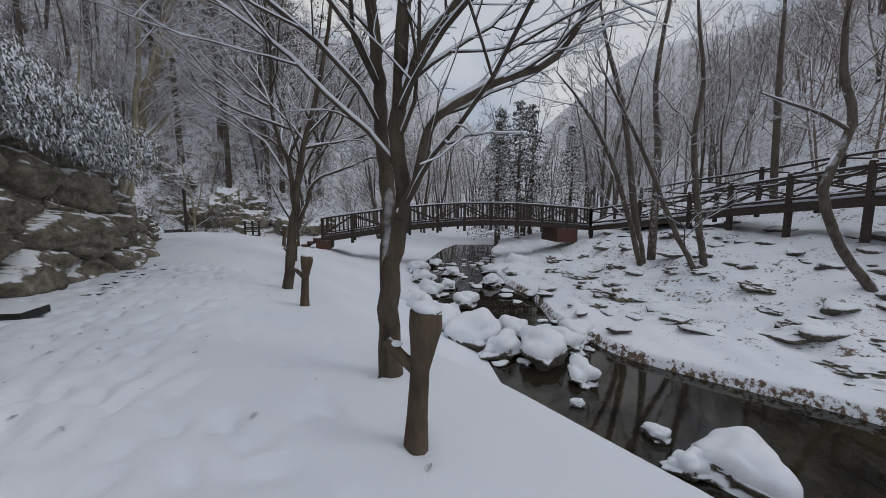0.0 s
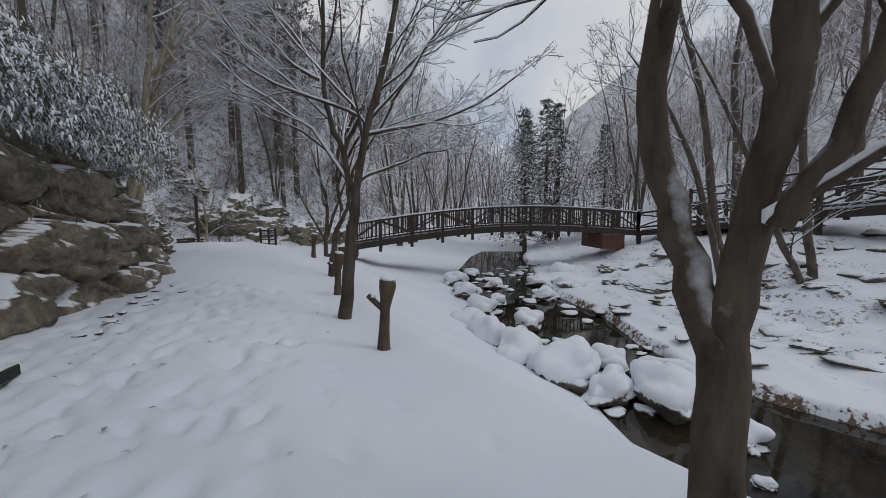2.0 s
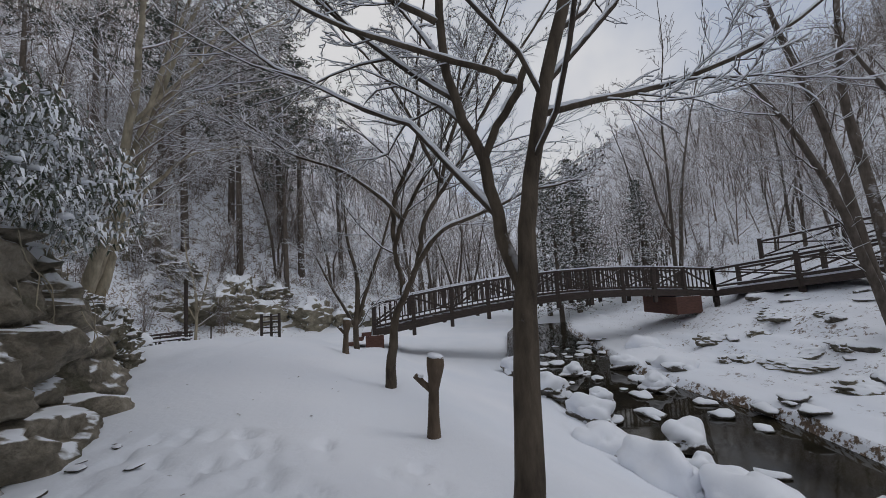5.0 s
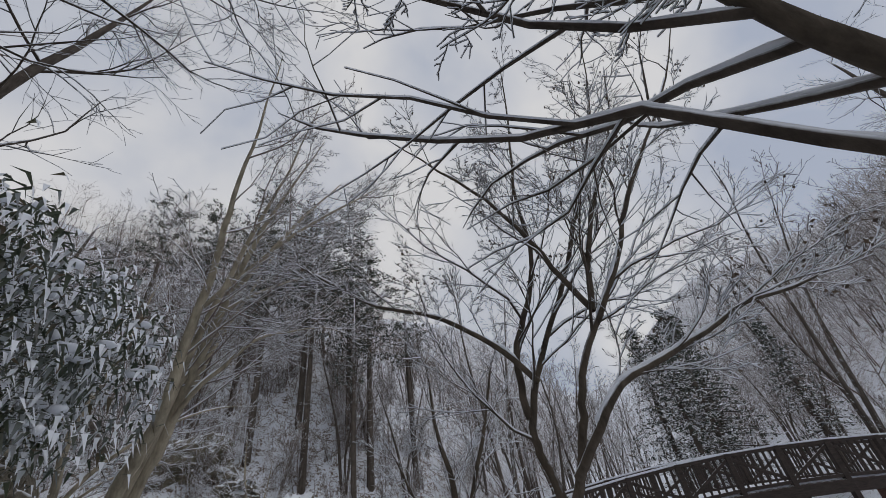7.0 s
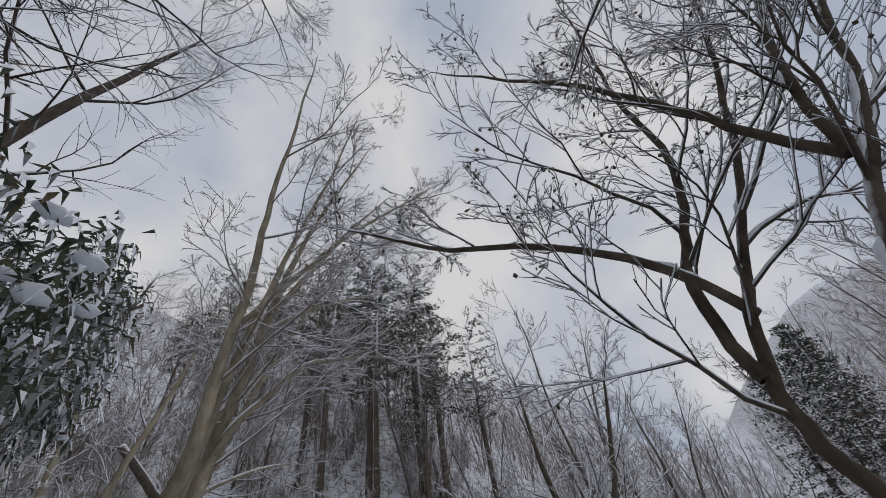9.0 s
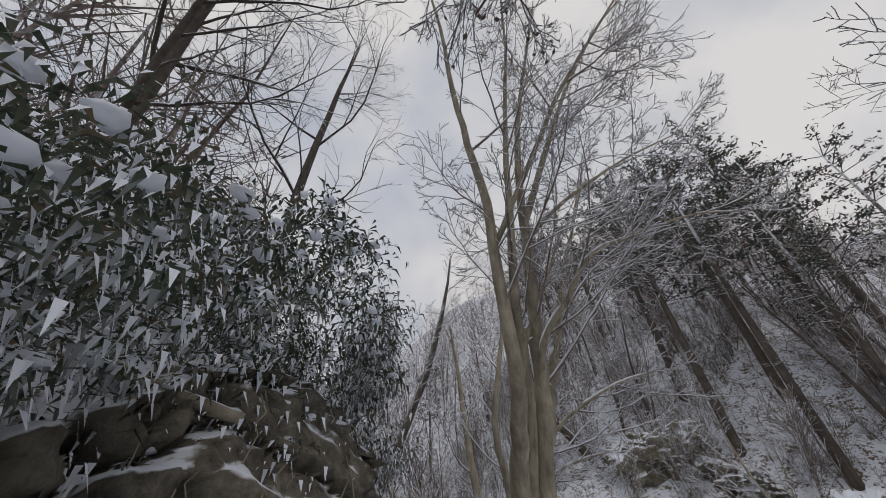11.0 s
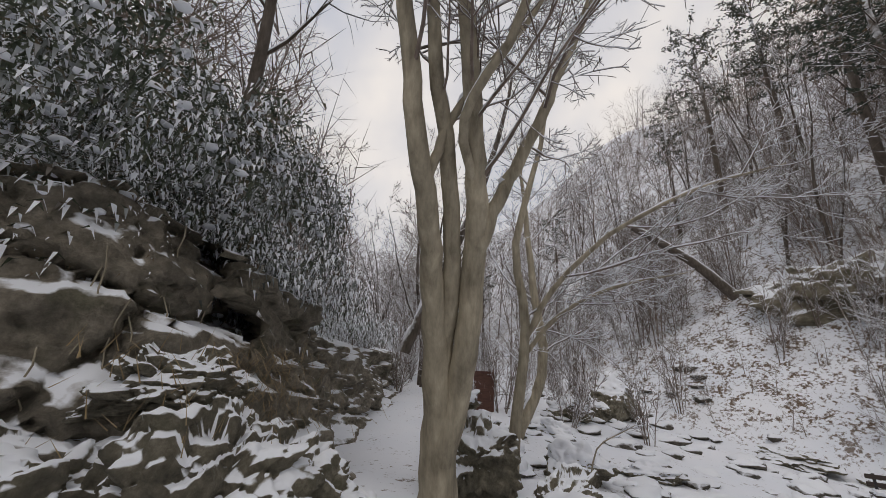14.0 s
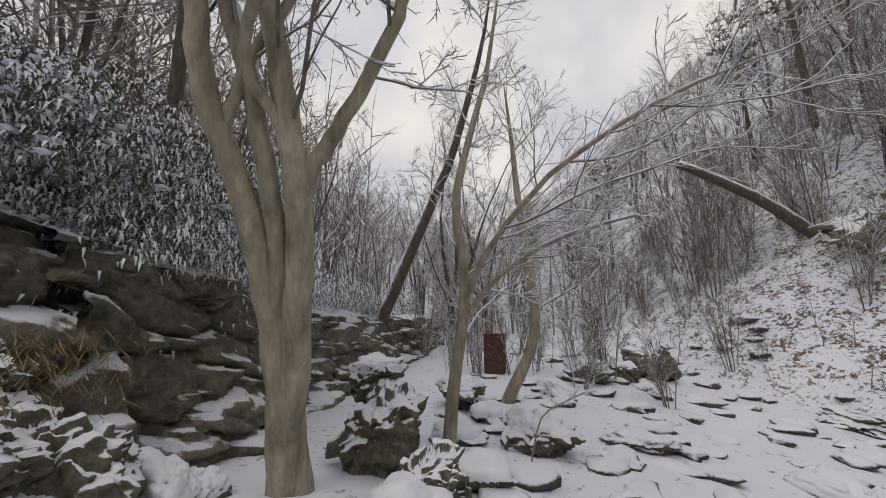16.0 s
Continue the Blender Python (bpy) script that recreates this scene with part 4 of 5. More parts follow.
near_tree("tree", 14, [([(-13.2, 8.6, 3.5), (-12.8, 8.8, 6.5), (-11.9, 9.2, 9.5), (-10.6, 9.8, 12.5), (-9.4, 10.4, 15)], [0.18, 0.15, 0.12, 0.08, 0.015], 0.85),
                       ([(-12.8, 8.8, 6.3), (-11.2, 9.6, 8.2), (-9.6, 10.6, 9.6), (-8.3, 11.6, 10.6)], [0.08, 0.065, 0.045, 0.01], 0.9)],
          "tall tree leaning out over the rock face", BARK_FOREST, TWIG_DARK, NEAR, 0.3)
near_tree("tree", 15, [([(-15.0, 11.5, 4.0), (-14.8, 11.6, 7), (-14.4, 11.8, 10), (-13.6, 12.2, 13), (-13.2, 12.6, 16)], [0.17, 0.14, 0.11, 0.07, 0.015], 0.8)],
          "slender tree rising out of the bamboo", BARK_FOREST, TWIG_DARK, NEAR, 0.3)
near_tree("tree", 16, [([(-12.0, 4.5, 4.5), (-11.6, 4.8, 7), (-10.6, 5.6, 10), (-9.2, 6.6, 13)], [0.16, 0.13, 0.09, 0.015], 0.9)],
          "tree overhanging the path from the cliff top", BARK_FOREST, TWIG_DARK, NEAR, 0.3)


# forest trees, a few shapes repeated over the hillsides
def forest_tree(seed, tall, lean):
    w = Wood(seed, False)
    r = w.r
    stems = 2 + seed % 2
    turn = r.uniform(0, 6.28)
    for j in range(stems):
        a = turn + 6.28 * j / stems + r.uniform(-0.4, 0.4)
        out, high = r.uniform(0.10, 0.24), tall * r.uniform(0.75, 1.0)
        pts, x, y = [(0.08 * math.cos(a), 0.08 * math.sin(a), -0.5)], 0.0, 0.0
        for k in range(1, 6):
            grow = high / 5 * out * (0.5 + 0.25 * k)
            x, y = x + math.cos(a) * grow + r.gauss(lean * 0.15, 0.14), y + math.sin(a) * grow + r.gauss(0, 0.14)
            pts.append((x, y, high * k / 5))
        f = 0.8 if j else 1.0
        p, q = w.stem(pts, [0.11 * f, 0.088 * f, 0.07 * f, 0.05 * f, 0.03 * f, 0.009], 5)
        w.sprout(p, q, high * 0.5, 1, dict(FAR, kids=[0, 9 if j else 11, 7, 4, 2], angle=(26, 60), lift=[0, 0.10, 0.05, 0.0, 0.0], wiggle=0.13), 0.16)
    return w.finish("forest_tree", "bare snow-dusted forest tree with upswept stems", BARK_FOREST, BARK_PALE, group="forest trees")


def shrub(seed, tall):
    w = Wood(seed, False)
    r = w.r
    rule = dict(FAR, last=2, segs=[0, 4, 1, 1, 1], kids=[0, 9, 6, 2, 2], thin=0.009, wiggle=0.16, angle=(20, 50))
    for k in range(6):
        a = r.uniform(0, 6.28)
        pts = [(0.12 * math.cos(a), 0.12 * math.sin(a), -0.2), (0.4 * math.cos(a), 0.4 * math.sin(a), tall * 0.45), (0.75 * math.cos(a), 0.75 * math.sin(a), tall)]
        p, q = w.stem(pts, [0.025, 0.018, 0.007], 4)
        w.sprout(p, q, tall * 0.6, 1, rule, 0.15)
    return w.finish("shrub", "bare twiggy shrub loaded with snow", BARK_PALE, BARK_PALE, group="shrubs", category="shrub")


def conifer(seed, tall, pine):
    r = random.Random(seed)
    t = thing("pine_tree" if pine else "fir_tree", "dark green conifer dusted with snow", "tree", group="conifers")
    v, f = [], []
    tube(v, f, [Vector((0, 0, -0.5)), Vector((0.1, 0, tall * 0.5)), Vector((0, 0.1, tall))], [0.2, 0.13, 0.02], 7)
    nv, nf = [], []
    z = tall * (0.5 if pine else 0.12)
    while z < tall * 0.98:
        u = (z - tall * 0.1) / (tall * 0.9)
        for k in range(5 if pine else 7):
            a, ln = r.uniform(0, 6.28), (1.9 * r.uniform(0.5, 1.1) if pine else (3.1 * (1 - u) + 0.25) * r.uniform(0.7, 1.1))
            d = Vector((math.cos(a), math.sin(a), r.uniform(0.0, 0.4) if pine else -0.18))
            tip = Vector((0, 0, z)) + d * ln
            tube(v, f, [Vector((0, 0, z)), tip], [0.035, 0.008], 3)
            for j in range(30 if pine else 26):
                s = r.uniform(0.45 if pine else 0.12, 1.05)
                c = Vector((0, 0, z)) + d * ln * s + Vector((r.gauss(0, 0.14), r.gauss(0, 0.14), r.gauss(0.04, 0.08)))
                e = Vector((r.gauss(0, 1), r.gauss(0, 1), r.gauss(0.1, 0.5))).normalized() * r.uniform(0.14, 0.3)
                g = e.cross(Vector((r.gauss(0, 0.4), r.gauss(0, 0.4), 1))).normalized() * 0.05
                n = len(nv)
                nv += [tuple(c - e * 0.5 + g), tuple(c - e * 0.5 - g), tuple(c + e * 0.5)]
                nf.append((n, n + 1, n + 2))
        z += tall * (0.045 if pine else 0.035)
    part_data("trunk", v, f, BARK_FOREST, t)
    part_data("needles", nv, nf, NEEDLE_MAT, t, smooth=False)
    return t


FOREST = [forest_tree(30 + k, tall, lean) for k, (tall, lean) in enumerate([(11, 0.4), (13, 0.2), (9, 0.8), (12, -0.3), (10, 0.1)])]
SHRUBS = [shrub(60 + k, t) for k, t in enumerate([2.2, 3.0, 2.6])]
FIRS = [conifer(80, 11, False), conifer(81, 13, True), conifer(82, 15, True)]
used = {}


def plant(kind, x, y, scale, turn, lift=-0.1, tilt=0.0):
    m = Matrix.LocRotScale((x, y, z_at(x, y) + lift), Euler((tilt, 0, turn)), (scale, scale, scale * 1.0))
    if kind.name not in used:
        used[kind.name] = 1
        kind.matrix_basis = m
        return kind
    c = copy_thing(kind, Matrix.Identity(4))
    c.matrix_basis = m
    return c


fr = random.Random(17)


def clear_of_path(x, y):
    d_sh, d_st, d_cl, d_toe = (dist_to(x, y, line) for line in (SHOULDER, STREAM, CLIFF, TOE))
    return d_sh, d_st, d_cl, d_toe


def scatter(kinds, count, xr, yr, ok, smin, smax, power=1.0):
    made = tries = 0
    while made < count and tries < count * 40:
        tries += 1
        x, y = fr.uniform(*xr), yr[0] + (yr[1] - yr[0]) * fr.random() ** power
        if not ok(x, y, *clear_of_path(x, y)):
            continue
        pick = (fr.choice(kinds), x, y, fr.uniform(smin, smax), fr.uniform(0, 6.28), -0.1, fr.gauss(0, 0.05))
        if not (kinds is FOREST and -46 < x < -17 and 17 < y < 34):
            plant(*pick)
        made += 1


scatter(FOREST, 70, (-62, 12), (22, 110), lambda x, y, a, b, c, d: d < -3.5, 0.75, 1.3, 1.5)
scatter(FOREST, 75, (15, 75), (-4, 100), lambda x, y, a, b, c, d: b > 13.5 and not (14 < x < 19 and y < 26), 0.85, 1.35, 1.3)
scatter(FOREST, 24, (-62, -24), (4, 24), lambda x, y, a, b, c, d: d > -6, 0.7, 1.1)
scatter(SHRUBS, 20, (-40, -22), (9, 24), lambda x, y, a, b, c, d: d > -3, 0.6, 1.2)
scatter(FOREST, 20, (-45, -9), (-16, 14), lambda x, y, a, b, c, d: c < -4.5, 0.7, 1.1)
scatter(FOREST, 34, (-6, 26), (34, 100), lambda x, y, a, b, c, d: abs(b) > 2.0 and d > -2, 1.1, 1.9)
scatter(FOREST, 14, (-20, 90), (110, 190), lambda x, y, a, b, c, d: True, 1.3, 2.0)
# unseen trees behind the path's start, added for what the brook reflects
scatter(FOREST, 6, (-3, 40), (-40, -9), lambda x, y, a, b, c, d: abs(b) > 4, 0.9, 1.3)
scatter(FOREST, 6, (-48, -30), (8, 17), lambda x, y, a, b, c, d: True, 1.0, 1.5)
scatter(SHRUBS, 90, (-45, 0), (20, 60), lambda x, y, a, b, c, d: -16 < d < -0.5, 0.7, 1.4, 1.3)
scatter(SHRUBS, 70, (-50, -14), (22, 50), lambda x, y, a, b, c, d: -28 < d < -4, 1.3, 2.1)
scatter(FOREST, 24, (-70, -14), (26, 75), lambda x, y, a, b, c, d: -45 < d < -14, 0.9, 1.3)
scatter(SHRUBS, 36, (-36, -13), (-2, 15), lambda x, y, a, b, c, d: -9 < c < -0.8, 0.5, 1.0)
scatter(SHRUBS, 40, (9, 40), (12, 60), lambda x, y, a, b, c, d: b > 9 and not (11 < x < 18.5 and y < 27), 0.5, 1.1)
scatter(SHRUBS, 5, (-28, -19), (13.5, 24), lambda x, y, a, b, c, d: c > 0.5 and d > -1, 0.4, 0.8)
for x, y, k, s in ((6.0, 36, 0, 1.1), (8.6, 39, 0, 1.3), (11, 43, 0, 1.35), (7.5, 44, 0, 1.4), (-30, 44, 1, 1.0), (-25, 50, 1, 1.05), (-20, 52, 2, 0.95), (-36, 42, 2, 0.9), (-16, 57, 1, 0.9), (-42, 36, 2, 1.0), (13, 36, 0, 0.9), (-48, 26, 1, 0.9), (-44, 18, 2, 0.8), (-19.5, 36.5, 2, 1.35), (-15.5, 39, 1, 1.5), (-23.5, 36, 1, 1.5), (-13, 43, 2, 1.3), (-27, 38, 2, 1.35), (-22, 40, 2, 1.5), (-18, 41, 1, 1.6), (-16, 37, 2, 1.1), (-31, 45, 2, 1.6), (-26, 47, 1, 1.7), (-21, 49, 2, 1.7), (-36, 42, 1, 1.5), (-40, 39, 2, 1.4)):
    plant(FIRS[k], x, y, s, fr.uniform(0, 6.28))


# ---- the woods that close the hillsides: too many stems to count ----
def woods(name, label, spots, low, high, blades, thin, seed):
    r = np.random.RandomState(seed)
    verts, faces = [], []
    for x, y in spots:
        z, tall = z_at(x, y) - 0.1, r.uniform(low, high)
        lean = r.normal(0, 0.12, 2)
        top = np.array((x + lean[0] * tall, y + lean[1] * tall, z + tall))
        foot = np.array((x, y, z))
        runs = [(foot, top, thin * 2.2)]
        for k in range(blades):
            u = r.uniform(0.08, 0.95)
            a, reach = r.uniform(0, 6.283), tall * r.uniform(0.16, 0.42) * (1.15 - 0.7 * u)
            p = foot + (top - foot) * u
            q = p + np.array((math.cos(a), math.sin(a), r.uniform(0.25, 1.3))) * reach
            runs.append((p, q, thin))
            for j in range(2):
                b = r.uniform(0, 6.283)
                m = p + (q - p) * r.uniform(0.3, 0.9)
                runs.append((m, m + np.array((math.cos(b), math.sin(b), r.uniform(0.0, 1.0))) * reach * 0.5, thin * 0.7))
        for p, q, w in runs:
            n = len(verts)
            a = r.uniform(0, 6.283)
            s1, s2 = np.array((math.cos(a), math.sin(a), 0)) * w, np.array((-math.sin(a), math.cos(a), 0.4)) * w
            verts += [tuple(p + s1), tuple(p - s1 * 0.5 + s2), tuple(p - s1 * 0.5 - s2), tuple(q)]
            faces += [(n, n + 1, n + 3), (n + 1, n + 2, n + 3), (n + 2, n, n + 3)]
    return tagged(part_data(name, verts, faces, BARK_PALE, smooth=False), label, "woods", kind="stuff")


def hill_spots(count, xr, yr, ok):
    out = []
    while len(out) < count:
        x, y = fr.uniform(*xr), fr.uniform(*yr)
        if ok(x, y, *clear_of_path(x, y)):
            out.append((x, y))
    return out


far = hill_spots(900, (20, 120), (-10, 130), lambda x, y, a, b, c, d: b > 17)
far += hill_spots(520, (-90, 10), (24, 120), lambda x, y, a, b, c, d: d < -9)
far += hill_spots(380, (-25, 110), (55, 190), lambda x, y, a, b, c, d: d > -2 and abs(b) > 3)
far += hill_spots(160, (-70, -18), (-12, 12), lambda x, y, a, b, c, d: c < -7)
far += hill_spots(120, (-78, -34), (5, 24), lambda x, y, a, b, c, d: d > -6)
far += hill_spots(70, (-32, -12), (1, 12.5), lambda x, y, a, b, c, d: c < -3.2)
woods("far_woods", "grey brown bare woods covering the far hillsides", far, 6, 13, 16, 0.035, 51)
near = hill_spots(520, (-48, -8), (19, 56), lambda x, y, a, b, c, d: -22 < d < -0.8)
near += hill_spots(160, (14, 34), (2, 45), lambda x, y, a, b, c, d: b > 11 and not (13 < x < 19.5 and y < 28))
near += hill_spots(110, (-44, -20), (14, 24), lambda x, y, a, b, c, d: c > 2 and x < -24)
woods("brushwood", "low snow-dusted twigs standing thick on the slope", near, 0.8, 2.6, 15, 0.009, 52)


# ---- bamboo and vines hanging over the rock ----
def leaf_clumps(name, spots, seed, label, size, count, droop, mat):
    r = random.Random(seed)
    v, f = [], []
    for (x, y, z) in spots:
        for k in range(count):
            a = r.uniform(0, 6.28)
            out = Vector((math.cos(a), math.sin(a), r.uniform(-0.15, 0.5)))
            ln = size * r.uniform(0.6, 1.3)
            p0 = Vector((x, y, z)) + Vector((r.gauss(0, 0.12), r.gauss(0, 0.12), r.gauss(0, 0.1)))
            p1 = p0 + out * ln * 0.45
            p2 = p1 + (out * 0.35 - Vector((0, 0, droop * r.uniform(0.5, 1.3)))).normalized() * ln * 0.6
            side = out.cross(Vector((0, 0, 1))).normalized() * size * 0.092
            n = len(v)
            v += [tuple(p0), tuple(p1 + side), tuple(p1 - side), tuple(p2)]
            f += [(n, n + 1, n + 2), (n + 1, n + 3, n + 2)]
    ob = part_data(name, v, f, mat, smooth=False)
    return tagged(ob, label, "shrub", kind="stuff")


br = random.Random(23)
spots = []
line_c = [p for p in CLIFF if -9 < p[1] < 20 and p[0] > -30]
while len(spots) < 4300:
    y = br.uniform(1.5, 15.5)
    x = br.uniform(-16, -6)
    d = dist_to(x, y, CLIFF)
    if not (-4.6 < d < (0.45 if y < 12.0 else -0.35)):
        continue
    z = z_at(x, y)
    if d > -0.9:
        low = float(np.interp(y, [2, 8.5, 10, 11.6, 12.6, 13.4, 15], [2.9, 2.7, 2.5, 2.1, 3.4, 3.4, 3.0]))
        spots.append((x, y, low + br.uniform(0, 1.4) - 0.3 * d))
        continue
    spots.append((x, y, z + br.uniform(0.0, 2.2) * min(1.0, 0.25 - d * 0.4)))
leaf_clumps("bamboo_thicket", spots, 1, "dense drooping bamboo leaves weighed down with snow", 0.21, 20, 1.0, BAMBOO_MAT)
lv, lf = [], []
for (x, y, z) in spots[::2]:
    bm = bmesh.new()
    bmesh.ops.create_icosphere(bm, subdivisions=1, radius=1)
    sx, sz = br.uniform(0.04, 0.11), br.uniform(0.025, 0.05)
    n = len(lv)
    for q in bm.verts:
        lv.append((x + q.co.x * sx * br.uniform(0.7, 1.2), y + q.co.y * sx * br.uniform(0.7, 1.2), z + 0.1 + q.co.z * sz))
    lf += [tuple(q.index + n for q in fc.verts) for fc in bm.faces]
    bm.free()
tagged(part_data("snow_lumps", lv, lf, SNOW_MAT), "pads of snow resting on the bamboo leaves", "snow", kind="stuff")
face = [v.co for v in cliff_ob.data.vertices if 8.3 < v.co.y < 14.4 and 0.1 < v.co.z < 3.6]
ferns = [(q.x + 0.03, q.y + 0.02, q.z) for q in br.sample([q for q in face if q.z > 2.2], 60)]
leaf_clumps("ivy", ferns, 5, "withered ivy and ferns on the rock holding snow", 0.085, 9, 0.5, FERN_MAT)
spots = []
while len(spots) < 900:
    x, y = br.uniform(-26, -12.5), br.uniform(9, 15)
    d = dist_to(x, y, CLIFF)
    if -3.0 < d < 0.2:
        spots.append((x, y, max(z_at(x, y), 2.5) + br.uniform(0.0, 0.8)))
leaf_clumps("gully_thicket", spots, 2, "snowy bamboo leaves spilling over the gully wall", 0.2, 17, 1.0, BAMBOO_MAT)

# dry grass on the ledge
gv, gf = [], []
for k in range(520):
    x, y = br.gauss(-11.7, 0.5), br.gauss(14.3, 0.4)
    z = 1.35 + br.uniform(-0.35, 0.3)
    a = br.uniform(0, 6.28)
    p = Vector((x, y, z))
    q = p + Vector((math.cos(a) * 0.12, math.sin(a) * 0.12, br.uniform(0.06, 0.22)))
    n = len(gv)
    gv += [(x - 0.006, y, z), (x + 0.006, y, z), tuple(q)]
    gf.append((n, n + 1, n + 2))
tagged(part_data("dry_grass", gv, gf, GRASS_MAT, smooth=False), "tuft of dry straw-coloured grass on the rock ledge", "grass", kind="stuff")

w = Wood(91)
w.stem([(-10.9, 9.4, 4.6), (-10.75, 9.95, 3.75), (-10.65, 10.6, 3.25), (-10.6, 11.3, 2.95), (-10.6, 11.9, 2.72), (-10.65, 12.35, 2.6)], [0.05, 0.06, 0.065, 0.065, 0.06, 0.045], 8)
w.finish("fallen_limb", "bare snow-topped limb lying against the rock", BARK_GREY, BARK_GREY, (-10.6, 11.3, 2.9), category="branch")
w = Wood(92)
w.stem([(-30, 31.4, 6.1), (-30, 29.2, 8.2), (-30, 26.2, 10.2)], [0.3, 0.26, 0.2], 8)
w.finish("leaning_log", "dead trunk leaning out from the slope", BARK_FOREST, BARK_FOREST, (-30, 31.4, 6.1), category="log")
w = Wood(93)
p, q = w.stem([(-16, 18.47, -0.3), (-16, 18.67, 0.35), (-16, 19.12, 0.65), (-16, 19.4, 0.8)], [0.015, 0.014, 0.012, 0.005], 5)
w.sprout(p, q, 0.7, 2, SPARSE, 0.4)
w.finish("twig", "thin snowy twig sticking out of the stones", BARK_GREY, BARK_PALE, (-16, 18.5, -0.3), category="twig")

# rocks at the foot of the cliff and in the gully: x, y, z, radii, snow
BIG = [(-10.9, 12.2, 0.7, 1.0, 1.0, 1.0, 0.0), (-11.0, 13.45, 0.6, 0.8, 0.75, 0.9, 0.0), (-11.8, 14.75, 0.4, 0.68, 0.55, 0.75, 0.0), (-12.7, 15.2, 0.05, 0.55, 0.45, 0.45, 0.25), (-11.5, 13.95, 1.35, 0.55, 0.5, 0.35, 0.0),
       (-14.8, 16.45, 0.35, 0.75, 0.62, 0.66, 0.0), (-13.6, 17.45, 0.05, 0.46, 0.42, 0.62, 0.0), (-11.25, 14.5, 0.62, 0.8, 0.62, 0.72, 0.0), (-10.6, 13.9, 0.2, 0.6, 0.5, 0.6, 0.0), (-12.5, 16.75, -0.1, 0.42, 0.4, 0.42, 0.12), (-15.4, 16.0, 1.0, 0.7, 0.5, 0.4, 0.3), (-17.0, 18.6, -0.1, 0.62, 0.6, 0.5, 0.2), (-26.5, 23.0, 0.75, 1.0, 0.95, 1.1, 0.08),
       (-24, 20.3, 0.3, 0.8, 0.7, 0.5, 0.3), (-25, 21.7, 0.3, 0.7, 0.5, 0.5, 0.25), (-21.5, 19.2, -0.2, 0.7, 0.5, 0.4, 0.3), (-18.2, 20.6, -0.45, 0.7, 0.45, 0.25, 0.2), (-17.6, 23.2, -0.9, 0.9, 0.5, 0.3, 0.3),
       (-10.1, 12.6, -0.1, 0.5, 0.5, 0.5, 0.08), (-9.6, 11.6, -0.3, 0.4, 0.4, 0.35, 0.1), (-19.5, 16.6, 0.2, 0.8, 0.6, 0.5, 0.3)]
for k, (x, y, z, sx, sy, sz, cap) in enumerate(BIG):
    t = rock_kind(200 + k, "mossy brown boulder with snow along its top", cap * 0.35, 0.95, 0.3, 5 if x < -14 else 6, "boulders by the cliff", BOULDER_MAT, boxy=0.42)
    t.matrix_basis = Matrix.LocRotScale((x, y, z), Euler((0, 0, k * 1.3)), (sx, sy, sz))
# outcrops below the north hill
for k, (x, y, z, sx, sy, sz) in enumerate([(-26, 34.5, 1.0, 3.2, 1.8, 1.9), (-20.6, 32.6, 1.0, 3.2, 1.8, 2.0), (-16.8, 34, 0.5, 2.8, 1.6, 2.0), (-13.2, 36, 0.3, 2.8, 1.6, 1.8), (-27, 34, 3, 3.5, 1.8, 1.8), (-18.6, 34.6, 2, 3.0, 1.6, 2.2), (-12, 38.5, 2, 3, 1.8, 2.0),  (-22.5, 34.5, 3.6, 3.0, 1.6, 0.9), (-17, 36.5, 3.6, 2.2, 1.5, 1.3), (-9.5, 39, -0.4, 2.2, 1.5, 1.6), (-21, 28.3, -1.5, 1.6, 0.8, 0.4), (-23.5, 27.5, -1.2, 1.3, 0.8, 0.4)]):
    t = rock_kind(240 + k, "broad brown rock outcrop under patchy snow", 0, 0.9, 0.3, 5, "outcrops", BOULDER_MAT, name="rock_outcrop", boxy=0.4)
    t.matrix_basis = Matrix.LocRotScale((x, y, z_at(x, y) - 0.1 * sz), Euler((0, 0, 0.3 * k)), (sx, sy, sz))


# ---- timber: boxes along a line ----
def beam(bm, a, b, wide, deep):
    """A squared timber from a to b."""
    a, b = Vector(a), Vector(b)
    d = b - a
    rot = d.to_track_quat("X", "Z").to_matrix().to_4x4()
    m = Matrix.Translation((a + b) / 2) @ rot @ Matrix.Diagonal((d.length, wide, deep, 1))
    return bmesh.ops.create_cube(bm, size=1, matrix=m)


def timber(name, a, b, wide, deep, parent, mat=None, label="", bevel=0.008):
    bm = bmesh.new()
    beam(bm, a, b, wide, deep)
    if bevel:
        bmesh.ops.bevel(bm, geom=bm.edges[:], offset=bevel, segments=1, affect="EDGES")
    return part(name, bm, mat or BRIDGE_WOOD, parent, label)


def snow_strip(a, b, wide, parent, thick=0.05, name="snow"):
    bm = bmesh.new()
    beam(bm, a, b, wide, thick)
    bmesh.ops.bevel(bm, geom=bm.edges[:], offset=thick * 0.4, segments=2, affect="EDGES")
    return part(name, bm, SNOW_MAT, parent)


# ---- the arched footbridge ----
BL, BR = Vector((-6.85, 23.2, 0)), Vector((10.8, 25.75, 0))
across = (BR - BL).normalized().cross(Vector((0, 0, 1))) * -1


def deck_z(u):
    return -0.52 + 0.65 * u + 0.66 * math.sin(math.pi * min(max(u, 0), 1))


bridge = thing("footbridge", "arched dark timber footbridge with crossed rails under snow", "bridge", (BL.x, BL.y, deck_z(0)))
bo = Vector(bridge.location)


def bp(u, side, dz):
    q = BL.lerp(BR, u) + across * side
    return Vector((q.x, q.y, deck_z(u) + dz)) - bo


